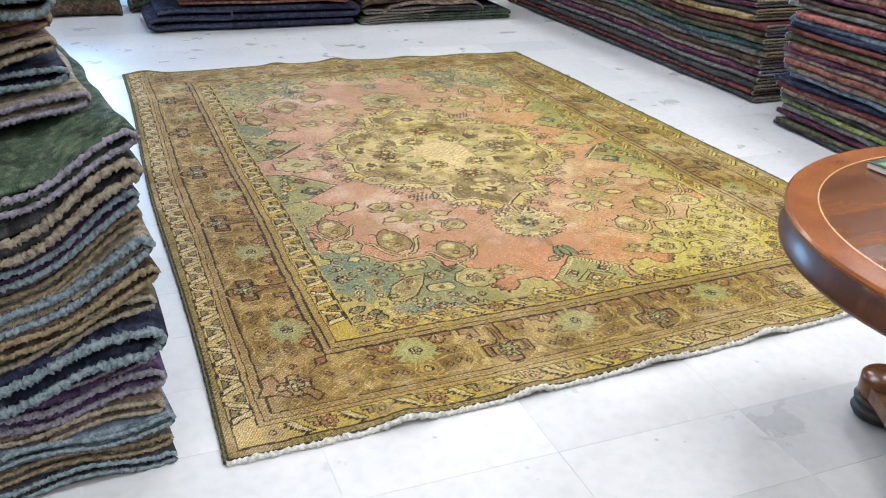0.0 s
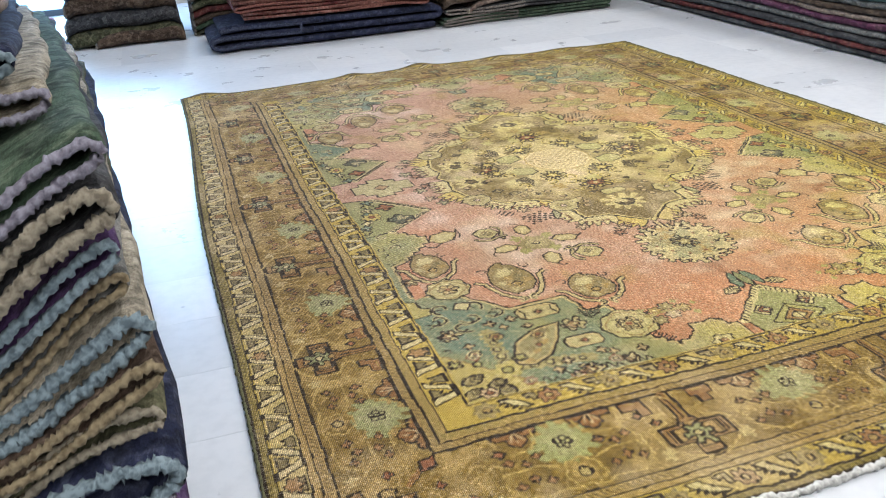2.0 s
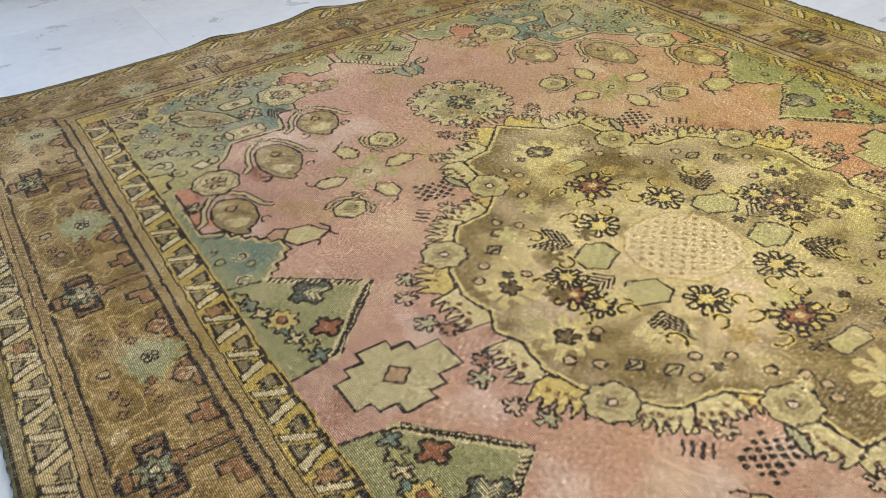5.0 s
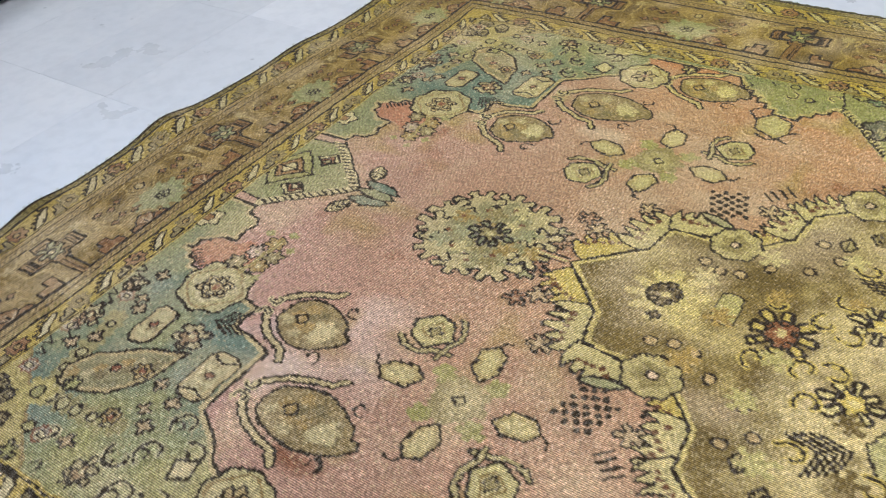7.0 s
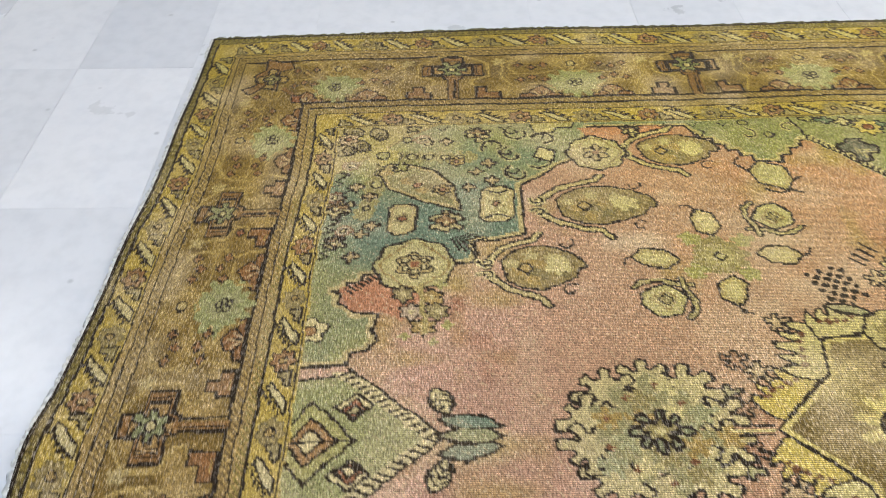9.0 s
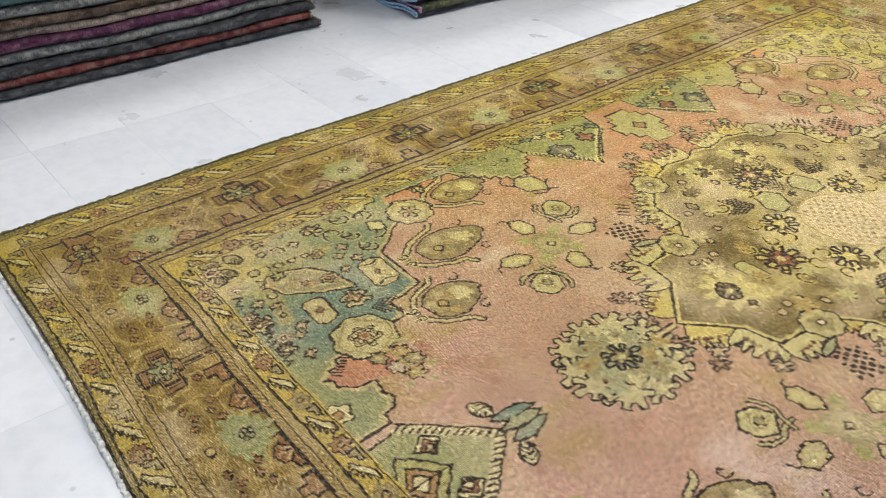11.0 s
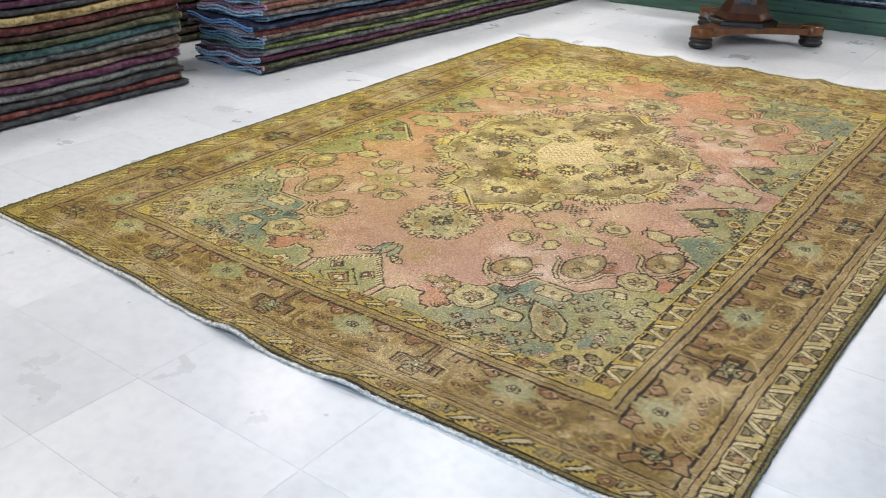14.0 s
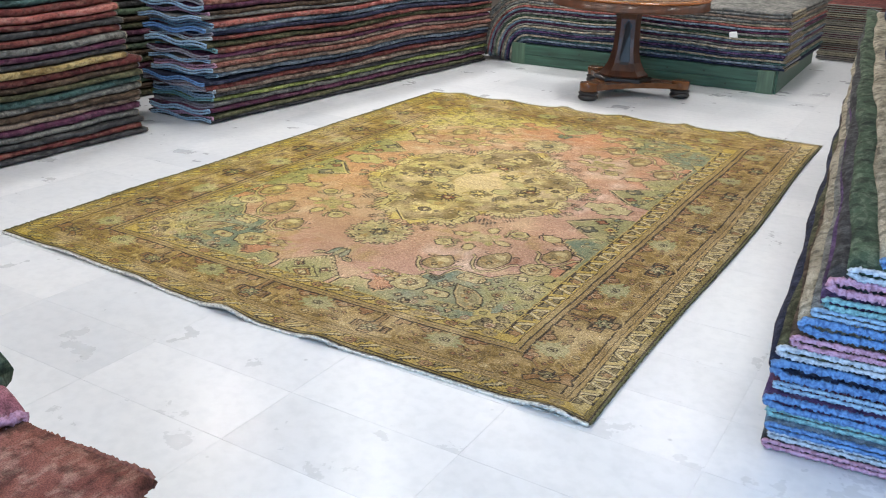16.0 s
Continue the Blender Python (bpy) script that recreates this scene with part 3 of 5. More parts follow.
for k in range(9):
    ragged((0.655 + 0.012 * k, 1.315 + 0.0125 * k + 0.014 * (k % 3 - 1)), 0.016, 5, 0.4, (BUD * 0.7, CREAM * 0.6 + BUD * 0.4, TAN)[k % 3], 640 + k, ink=None)
disc((0.70, 1.365), 0.009, RUST, w=0.004)
disc((0.818, 1.447), 0.036, LIME * 0.5 + YELLOW * 0.5, None, k=6, a=0.15)
disc((0.818, 1.447), 0.0155, LIME, w=0.005)
for u, v, a in ((0.865, 1.505, 0.9), (0.915, 1.46, 0.4), (0.85, 1.54, 1.5), (0.93, 1.52, 0.75)):
    leaf((u, v), 0.033, 0.022, a, BUD)
    chevrons((u, v), a, 3, 0.013, 0.012, 0.004)
rosette((0.895, 1.53), 0.022, ROSE * 0.4 + TAN * 0.6, RUST, k=6)


def cartouche(u, v, a, b, lines):
    poly([(u - a, v - b * 0.5), (u - a * 0.75, v - b), (u + a * 0.75, v - b), (u + a, v - b * 0.5), (u + a, v + b * 0.5), (u + a * 0.75, v + b), (u - a * 0.75, v + b), (u - a, v + b * 0.5)], LIME * 0.3 + CREAM * 0.7, INK, 0.006, inner=TAN * 0.5 + CREAM * 0.5)
    ragged((u, v), 0.02, 6, 0.35, BUD, int(u * 700), ink=None)
    disc((u, v), 0.008, RUST, w=0.004, k=4, a=0.2)
    if lines:
        for q in (-1, 1):
            stroke([(u + q * a * 0.78, v - b * 0.7), (u + q * a * 0.6, v), (u + q * a * 0.78, v + b * 0.7)], 0.0055)
            stroke([(u + q * a * 0.60, v - b * 0.5), (u + q * a * 0.42, v), (u + q * a * 0.60, v + b * 0.5)], 0.0045, BUD)


cartouche(0.625, 1.192, 0.062, 0.036, True)
cartouche(0.580, 1.392, 0.052, 0.030, False)
chevrons((0.505, 1.275), 1.2, 4, 0.013, 0.03, 0.006)
for u, v, s0 in ((0.565, 1.30, 0.04), (0.90, 1.225, 0.034), (0.625, 1.535, 0.036), (0.905, 0.86, 0.026), (0.51, 1.525, 0.028)):
    ragged((u, v), s0, 6, 0.35, CREAM * 0.5 + BUD * 0.5, int(u * 333), w=0.0055)
    ragged((u + 0.006, v), s0 * 0.6, 4, 0.4, RUST * 0.5 + BUD * 0.5, int(u * 334), w=0.005)
    disc((u, v), 0.006, CREAM, None)
for u, v, a, q in ((0.81, 1.15, 0.2, 1), (0.87, 1.07, 1.2, -1), (0.785, 1.085, 2.4, 1), (0.90, 1.13, 0.9, 1), (0.845, 1.19, 2.0, -1), (0.735, 1.14, 0.6, 1)):
    hook((u, v), 0.034, a, q, GREEN * 0.5 + CREAM * 0.5, w=0.006)
    hook((u + 0.012, v + 0.01), 0.018, a + 0.6, q, None, w=0.005)
poly([(0.78, 1.06), (0.80, 1.10), (0.84, 1.085), (0.82, 1.05)], CREAM, INK, 0.006)
for u, v in ((0.685, 1.255), (0.745, 1.235), (0.71, 1.20), (0.775, 1.205), (0.665, 1.47), (0.70, 1.50), (0.56, 1.455), (0.535, 1.475), (0.87, 1.30), (0.46, 1.49)):
    ragged((u, v), 0.017, 4, 0.45, CREAM * 0.6 + RUST * 0.4, int(u * 812), w=0.0045)
for u, v in ((0.545, 1.51), (0.88, 1.355), (0.665, 1.545), (0.785, 1.52)):
    disc((u, v), 0.017, ROSE * 0.5 + GREEN * 0.5, RUST * 0.7, 0.006, k=8, a=0.1)
    disc((u, v), 0.007, CREAM, w=0.004)
# sawtooth sprays along the inner rim
for k in range(16):
    u, v = 0.455 + 0.028 * k, 1.555 - 0.012 * (k % 3)
    if u < 0.75:
        stroke([(u, v), (u + 0.012, v - 0.024), (u + 0.022, v - 0.006)], 0.0055)
    v2 = 0.62 + 0.075 * k
    if v2 < 1.30:
        stroke([(0.940, v2), (0.918, v2 + 0.012), (0.936, v2 + 0.024)], 0.0042)
poly([(0.955, 0.99), (0.925, 1.0), (0.925, 1.04), (0.90, 1.05), (0.905, 1.09), (0.955, 1.10)], YELLOW * 0.4 + LIME * 0.6, INK, 0.005)
rosette((0.255, 1.548), 0.030, CREAM, RUST * 0.6 + TAN * 0.4, k=5)


def scatter(mask, n, seed, box, makers, room=0.03):
    """Small motifs where the ground is still bare."""
    g = np.random.RandomState(seed)
    for k in range(n):
        u, v = box[0] + (box[1] - box[0]) * g.rand(), box[2] + (box[3] - box[2]) * g.rand()
        win = window(u, u, v, v, room)
        if win and mask[win].all() and (knots[win].sum(axis=2) > 0.16).all():
            makers[k % len(makers)]((u, v), k)


scatter(is_green, 700, 71, (0.42, 0.95, 0.45, 1.55), (
    lambda c, k: rosette(c, 0.018, CREAM if k % 2 else TAN, RUST, k=6),
    lambda c, k: disc(c, 0.012, LIME, w=0.005),
    lambda c, k: hook(c, 0.022, k * 1.3, 1 if k % 2 else -1, CREAM, w=0.005),
    lambda c, k: ragged(c, 0.02, 5, 0.45, LIME if k % 2 else TEAL, 700 + k, w=0.005)), 0.026)
# the barbed triangles at the long and short sides, and the stepped diamond
tip = [(0.97, 0.47), (0.86, 0.45), (0.675, 0.30), (0.85, 0.12), (0.97, 0.10)]
poly(tip, GREEN * 0.6 + LIME * 0.4, INK, 0.006)
for (ax, ay), (bx, by) in ((tip[1], tip[2]), (tip[2], tip[3])):
    stroke([(ax, ay), (bx, by)], 0.026, CREAM)
    for k in range(17):
        f = (k + 0.5) / 17
        x, y = ax + (bx - ax) * f, ay + (by - ay) * f
        stroke([(x - 0.009, y + 0.004), (x + 0.009, y - 0.004)], 0.0058)
    stroke([(ax - 0.013, ay), (bx - 0.013, by)], 0.005)
ragged((0.80, 0.345), 0.05, 4, 0.35, TEAL * 0.35, 5, w=0.008)
ragged((0.82, 0.215), 0.034, 4, 0.4, RUST, 6, w=0.008)
chevrons((0.80, 0.35), 0.8, 3, 0.012, 0.018, 0.005, ink=CREAM)
for k in range(8):
    ragged((0.94 - 0.010 * k, 0.42 - 0.04 * k), 0.024, 4, 0.5, (LIME, TEAL, CREAM)[k % 3], 70 + k, w=0.0055)
rosette((0.89, 0.29), 0.032, YELLOW, RUST)
diamond = [(0.89, 0.0), (0.89, 0.045), (0.855, 0.045), (0.855, 0.07), (0.815, 0.07), (0.815, 0.10), (0.745, 0.10), (0.745, 0.075), (0.705, 0.075), (0.705, 0.045), (0.65, 0.045), (0.65, 0.0)]
poly(diamond, CREAM * 0.7 + GREEN * 0.3, None)
stroke(diamond, 0.0062)
poly([(0.745, 0), (0.775, 0.028), (0.805, 0), (0.775, -0.028)], RUST * 0.6 + CREAM * 0.4, INK, 0.006)
poly([(0.13, 1.58), (0.145, 1.48), (0.0, 1.325), (-0.145, 1.48), (-0.13, 1.58)], GREEN * 0.6 + LIME * 0.4, INK, 0.006)
stroke([(0.15, 1.485), (0.0, 1.325)], 0.026, CREAM)
for k in range(14):
    f = (k + 0.5) / 14
    x, y = 0.15 - 0.15 * f, 1.485 - 0.16 * f
    stroke([(x - 0.004, y + 0.009), (x + 0.004, y - 0.009)], 0.0058)
stroke([(0.158, 1.475), (0.0, 1.308)], 0.005)
poly([(0, 1.58), (0.085, 1.525), (0, 1.45)], LIME, INK, 0.0055)
poly([(0, 1.56), (0.05, 1.525), (0, 1.478)], RUST * 0.5 + TAN * 0.5, INK, 0.005)
poly([(0, 1.545), (0.025, 1.525), (0, 1.50)], CREAM, INK, 0.004)
for k in range(3):
    poly([(0.07 - k * 0.004, 1.425 + k * 0.01), (0.10 - k * 0.012, 1.455), (0.07 - k * 0.008, 1.49 - k * 0.01), (0.04 + k * 0.006, 1.455)], RUST if k % 2 else CREAM, INK, 0.0052)
for q in (0.028, 0.0):
    leaf((q, 1.265), 0.055, 0.018, 1.571 - 6 * q, TEAL if q else GREEN)
leaf((0.075, 1.315), 0.034, 0.020, 0.4, CREAM)
chevrons((0.085, 1.318), 0.4, 3, 0.013, 0.015, 0.0045)

# borders: depth d from the rim, s along the side
for name, f in SIDES.items():
    half = HV if name in "EW" else HU
    dist = (HU - np.abs(UU)) if name in "EW" else (HV - np.abs(VV))
    other = (HV - np.abs(VV)) if name in "EW" else (HU - np.abs(UU))
    sign = {"E": UU > 0, "W": UU < 0, "N": VV > 0, "S": VV < 0}[name]
    wob = (HU - np.abs(WU)) if name in "EW" else (HV - np.abs(WV))
    along = VV if name in "EW" else UU
    zone = sign & (dist <= other) & (dist < 0.52)
    ground = OLIVE
    for lo, hi, colour in ((0.0, 0.03, EDGE), (0.03, 0.10, GUARD), (0.10, 0.152, TAN), (0.152, 0.372, ground), (0.372, 0.432, TAN), (0.432, 0.503, GUARD)):
        knots[zone & (wob >= lo) & (wob < hi)] = colour
    for lo, hi in ((0.027, 0.032), (0.10, 0.106), (0.119, 0.1235), (0.146, 0.152), (0.372, 0.378), (0.398, 0.403), (0.426, 0.432), (0.495, 0.4995)):
        knots[zone & (wob >= lo) & (wob < hi)] = INK
    slant = ((along + (wob - 0.1)) / 0.015) % 1.0 < 0.45
    knots[zone & slant & (wob >= 0.126) & (wob < 0.144)] = INK * 0.7 + TAN * 0.3
    knots[zone & slant & (wob >= 0.379) & (wob < 0.397)] = INK * 0.6 + TAN * 0.4
    knots[zone & slant & (wob >= 0.404) & (wob < 0.424)] = EDGE
    knots[zone & ((along / 0.018) % 1.0 < 0.35) & (wob < 0.020)] = EDGE * 0.5
    knots[zone & (dist < 0.007)] = INK
    if name == "W":
        knots[zone & (wob >= 0.034) & (wob < 0.099)] = GUARD * 0.5 + CREAM * 0.5
    X = [f]
    # guard stripes
    if name == "W":
        for d0, d1 in ((0.036, 0.098), (0.438, 0.492)):
            lim = half - d1 - 0.02
            n = int(2 * lim / 0.135)
            for k in range(n):
                s = -lim + (k + 0.5) * 2 * lim / n
                # leaning cream bars with dark hooks between them
                poly([(s - 0.058, d0), (s - 0.034, d0), (s - 0.004, d1), (s - 0.028, d1)], CREAM, INK, 0.0046, X)
                poly([(s + 0.030, d0), (s + 0.052, d0), (s + 0.022, d1), (s + 0.0, d1)], CREAM, INK, 0.0046, X)
                for a, b0, b1 in ((s - 0.004, d0 + 0.004, d0 + 0.034), (s + 0.060, d1 - 0.004, d1 - 0.034)):
                    poly([(a - 0.024, b0), (a + 0.020, b0), (a + 0.006, b1), (a - 0.004, b1 * 0.7 + b0 * 0.3), (a - 0.012, b1)], BUD * 0.7, INK, 0.0046, X)
                if k % 4 == 1:
                    disc((s + 0.058, (d0 + d1) / 2), 0.020, RUST * 0.5 + TAN * 0.5, w=0.0045, k=6, a=0.2, xf=X)
    else:
        for d0, d1 in ((0.036, 0.098), (0.438, 0.492)):
            lim = half - d1 - 0.01
            n = int(2 * lim / 0.155)
            for k in range(n):
                s = -lim + (k + 0.5) * 2 * lim / n
                m = (d0 + d1) / 2
                disc((s - 0.052, m), 0.025, RUST * 0.7 + TAN * 0.3 if k % 2 else BUD * 0.7 + TAN * 0.3, INK if k % 2 else BUD * 0.6, 0.005, k=7, a=0.16, xf=X)
                disc((s - 0.052, m), 0.009, TAN, w=0.004, xf=X)
                poly([(s - 0.018, d1 - 0.004), (s + 0.012, d1 - 0.003), (s + 0.058, d0 + 0.008), (s + 0.046, d0 + 0.004), (s + 0.018, d0 + 0.020)], CREAM, INK, 0.0048, X)
                for q in range(5):
                    f = q / 4.0
                    x, y = s - 0.010 + 0.05 * f, d1 - 0.012 - 0.040 * f
                    stroke([(x, y), (x - 0.010, y - 0.010), (x + 0.004, y - 0.008)], 0.0048, xf=X)
                poly([(s + 0.044, d1 - 0.003), (s + 0.050, d1 - 0.020), (s + 0.062, d1 - 0.018), (s + 0.066, d0 + 0.022), (s + 0.078, d0 + 0.022), (s + 0.080, d1 - 0.003)], BUD, INK, 0.0048, X)
    # main border: crosses, rosettes and small flowers
    gap = 0.62 if name in "EW" else 0.575
    count = 2 if name in "EW" else 1
    off = 0.035 if name in "EW" else 0.05
    LINE = TAN * 0.8 + YELLOW * 0.2
    for k in range(-count - 1, count + 2):
        s = k * gap + off
        if abs(k) <= count:
            c = 0.228
            # pale contours round cross and stem
            for q in (-1, 1):
                stroke([(s + q * 0.02, 0.15), (s + q * 0.05, 0.16), (s + q * 0.092, 0.195), (s + q * 0.092, 0.258), (s + q * 0.05, 0.275), (s + q * 0.045, 0.30), (s + q * 0.085, 0.325), (s + q * 0.09, 0.365)], 0.008, LINE, X)
                stroke([(s + q * 0.13, 0.365), (s + q * 0.145, 0.30), (s + q * 0.12, 0.26), (s + q * 0.13, 0.20), (s + q * 0.17, 0.165)], 0.0065, LINE, X)
            cross = [(-0.026, -0.070), (0.026, -0.070), (0.026, -0.030), (0.078, -0.030), (0.078, 0.028), (0.026, 0.028), (0.020, 0.048), (-0.020, 0.048), (-0.026, 0.028), (-0.078, 0.028), (-0.078, -0.030), (-0.026, -0.030)]
            poly([(s + a, c + b) for a, b in cross], RUST * 0.45 + OLIVE * 0.55, INK, 0.0068, X)
            poly([(s + a * 0.72, c + b * 0.72) for a, b in cross], RUST * 0.25 + TAN * 0.75, INK, 0.0045, X)
            for q in (-1, 1):
                stroke([(s + q * 0.050, c - 0.02), (s + q * 0.050, c + 0.018)], 0.0055, xf=X)
                stroke([(s + q * 0.064, c - 0.02), (s + q * 0.064, c + 0.018)], 0.0045, xf=X)
            ragged((s, c - 0.006), 0.042, 6, 0.5, GREEN, 12, xf=X, w=0.0055)
            disc((s, c - 0.006), 0.011, CREAM, w=0.005, xf=X)
            stroke([(s, c + 0.05), (s, 0.36)], 0.034, RUST * 0.4 + OLIVE * 0.6, X)
            for q in (-0.014, -0.004, 0.014):
                stroke([(s + q, c + 0.05), (s + q, 0.368)], 0.0048, xf=X)
            for q in (-1, 1):
                a = s + q * 0.088
                poly([(a - 0.030, 0.369), (a - 0.030, 0.338), (a - 0.010 * q - 0.006, 0.338), (a - 0.010 * q - 0.006, 0.312), (a - 0.010 * q + 0.022, 0.312), (a - 0.010 * q + 0.022, 0.338), (a + 0.030, 0.338), (a + 0.030, 0.369)], RUST * 0.6 + OLIVE * 0.4, INK, 0.0062, X)
                stroke([(a - 0.012, 0.36), (a + 0.012, 0.36)], 0.0045, LINE, X)
        for q in (-1, 1):
            r0 = s + gap / 2 * q
            if abs(r0) > half - 0.30:
                continue
            ragged((r0, 0.300), 0.078, 12, 0.30, GREEN * 0.85 + LIME * 0.30, 17, xf=X, ink=None)
            ragged((r0, 0.300), 0.050, 9, 0.35, GREEN * 0.75 + CREAM * 0.30, 19, xf=X, ink=None)
            for i in range(5):
                disc((r0 + 0.013 * math.cos(i * 1.257), 0.300 + 0.013 * math.sin(i * 1.257)), 0.0075, GREEN * 0.6 + CREAM * 0.4, INK, 0.0048, xf=X)
            disc((r0, 0.203), 0.040, None, LINE, 0.0065, k=7, a=0.08, xf=X)
            disc((r0, 0.203), 0.026, TAN, None, k=6, a=0.12, xf=X)
            disc((r0, 0.203), 0.013, TAN * 0.6 + CREAM * 0.4, w=0.005, xf=X)
            for side in (-1, 1):
                for i in range(3):
                    for j in range(2):
                        disc((r0 + side * (0.075 + 0.032 * i), 0.205 + 0.062 * j + 0.014 * ((i + j) % 2)), 0.0098, RUST * 0.7 + TAN * 0.3, INK, 0.0042, k=4, a=0.25, xf=X)
                ragged((r0 + side * 0.19, 0.185), 0.021, 5, 0.4, CREAM * 0.45 + TAN * 0.55, 21, xf=X, ink=None)
                # reddish stepped palmettes along the inner line
                m = r0 + side * 0.092
                poly([(m - 0.055, 0.370), (m - 0.050, 0.352), (m - 0.028, 0.350), (m - 0.024, 0.332), (m, 0.316), (m + 0.024, 0.332), (m + 0.028, 0.350), (m + 0.050, 0.352), (m + 0.055, 0.370)], RUST * 0.62 + OLIVE * 0.38, INK, 0.005, X)
                for i in (-1, 0, 1):
                    stroke([(m + i * 0.004, 0.364), (m + i * 0.017, 0.335 + 0.008 * abs(i))], 0.006, TAN * 0.7 + ROSE * 0.3, X)
                    stroke([(m + i * 0.011, 0.362), (m + i * 0.028, 0.345)], 0.004, INK, X)
                # branching contours of the ground
                stroke([(r0 + side * 0.02, 0.160), (r0 + side * 0.06, 0.172), (r0 + side * 0.10, 0.165), (r0 + side * 0.15, 0.178), (r0 + side * 0.165, 0.215), (r0 + side * 0.15, 0.245)], 0.0062, LINE, X)
                stroke([(r0 + side * 0.045, 0.235), (r0 + side * 0.09, 0.252), (r0 + side * 0.16, 0.250)], 0.0055, LINE, X)
                stroke([(r0 + side * 0.05, 0.36), (r0 + side * 0.055, 0.325), (r0 + side * 0.075, 0.305), (r0 + side * 0.12, 0.30)], 0.0055, LINE, X)
# corner stars of the main border
c = (HU - 0.255, HV - 0.262)
body = [(0.0, -0.028), (0.034, -0.028), (0.050, -0.075), (0.085, -0.060), (0.085, -0.030), (0.110, 0.020), (0.050, 0.022), (0.020, 0.052), (-0.026, 0.044), (-0.050, 0.085), (-0.075, 0.055), (-0.046, 0.022), (-0.060, -0.030)]
for f in FOUR:
    poly([(c[0] + x + 0.014, c[1] + y + 0.014) for x, y in body], RUST * 0.45 + OLIVE * 0.55, INK, 0.006, [f])
ragged((c[0] + 0.012, c[1] + 0.01), 0.05, 4, 0.45, TAN, 8, w=0.0055)
ragged((c[0] + 0.012, c[1] + 0.01), 0.03, 4, 0.4, GREEN * 0.6 + OLIVE * 0.4, 9, w=0.0055)
disc((c[0] + 0.012, c[1] + 0.01), 0.009, CREAM)
stroke([(c[0] - 0.04, c[1] - 0.04), (c[0] - 0.10, c[1] - 0.10)], 0.016, RUST * 0.5 + OLIVE * 0.5)
stroke([(c[0] - 0.045, c[1] - 0.035), (c[0] - 0.105, c[1] - 0.095)], 0.005)
poly([(1.085, 1.69), (1.09, 1.725), (1.125, 1.73), (1.12, 1.695)], RUST, INK, 0.006)
for s0, d0 in ((0.20, 0.0), (0.0, 0.20)):
    stroke([(c[0] + 0.13 - s0, c[1] + 0.13 - d0), (c[0] + 0.05 - s0, c[1] + 0.11 - d0), (c[0] + 0.0 - s0, c[1] + 0.05 - d0)], 0.0065, TAN)
is_olive = np.abs(knots - OLIVE).sum(axis=2) < 1e-6
clouds = smooth_field(60, 86) + 0.6 * smooth_field(110, 160)
tint(is_olive, clouds * 1.6 - 0.25, TAN)
tint(is_olive, -clouds * 1.2 - 0.2, OLIVE * 0.6)

# scattered little blossoms of the main border
gb = np.random.RandomState(77)
for name, f in SIDES.items():
    half = HV if name in "EW" else HU
    for k in range(420 if name in "EW" else 280):
        s, d = (gb.rand() * 2 - 1) * (half - 0.2), 0.168 + 0.19 * gb.rand()
        x, y = f(s, d)
        win = window(x, x, y, y, 0.015)
        if np.abs(knots[win] - TAN).sum(axis=2).max() < 0.5 and np.mean(is_olive[win]) > 0.97:
            if k % 3 == 0:
                disc((s, d), 0.010, RUST, INK, 0.005, k=4, a=0.2, xf=[f])
            elif k % 3 == 1:
                stroke([(s - 0.02, d - 0.008), (s, d + 0.01), (s + 0.022, d - 0.006)], 0.0065, TAN, [f])
            else:
                disc((s, d), 0.013, None, TAN, 0.006, k=5, a=0.15, xf=[f])
# uneven dye: bands along the length, and soft patches
is_ink = np.abs(knots - INK).sum(axis=2) < 1e-6
knots = knots * 0.90 + lin(160, 128, 62) * 0.08
knots *= np.array((0.965, 0.935, 0.95))
knots[is_ink] = INK * 0.48
abrash = 1 + 0.07 * smooth_field(1, 26) + 0.08 * smooth_field(10, 14) + 0.06 * smooth_field(90, 130)
knots *= abrash[..., None]
# random drift, plus pile sheen painted in as yellower knots east and south
warm = smooth_field(4, 6) * 0.3 + UU / HU * 0.6 - VV / HV * 0.25
knots[..., 2] *= 1 - 0.55 * np.clip(warm, -0.6, 1)
# knots up to a quarter brighter towards the carpet's middle
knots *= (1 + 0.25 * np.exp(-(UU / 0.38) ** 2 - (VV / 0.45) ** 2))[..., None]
knots[..., 0] *= 1 + 0.02 * np.clip(warm, -1, 1)
knots[..., 1] *= 1 + 0.06 * np.clip(warm, -0.3, 1)
# sheen against the pile put into border colour: darker north, slightly darker east
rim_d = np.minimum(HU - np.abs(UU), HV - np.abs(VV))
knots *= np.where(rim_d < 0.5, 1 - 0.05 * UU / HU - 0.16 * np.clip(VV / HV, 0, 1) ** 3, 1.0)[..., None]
knots *= 0.97
worn = np.clip(smooth_field(9, 12) * 0.6 + smooth_field(36, 50) * 0.6 - 0.05, 0, 1)[..., None]
worn = worn * np.where(is_ink, 0.12, 1.0)[..., None]
knots = knots * (1 - 0.5 * worn) + lin(200, 178, 138) * 0.5 * worn
lone = rng.rand(NV, NU, 1)
knots *= 0.74 + 0.52 * lone
rub = (rng.rand(NV, NU) < 0.06 + 0.10 * worn[..., 0]) & (np.abs(VV) < 1.56) & (np.abs(UU) < 0.96) & ~is_ink
knots[rub] = knots[rub] * 0.4 + lin(190, 168, 128) * 0.6
knots = np.clip(knots, 0.005, 0.9)

# the carpet's outline on the floor: not quite square, borders of uneven depth, rims that curl up a little
MIDX, MIDY = 1.475, 2.174


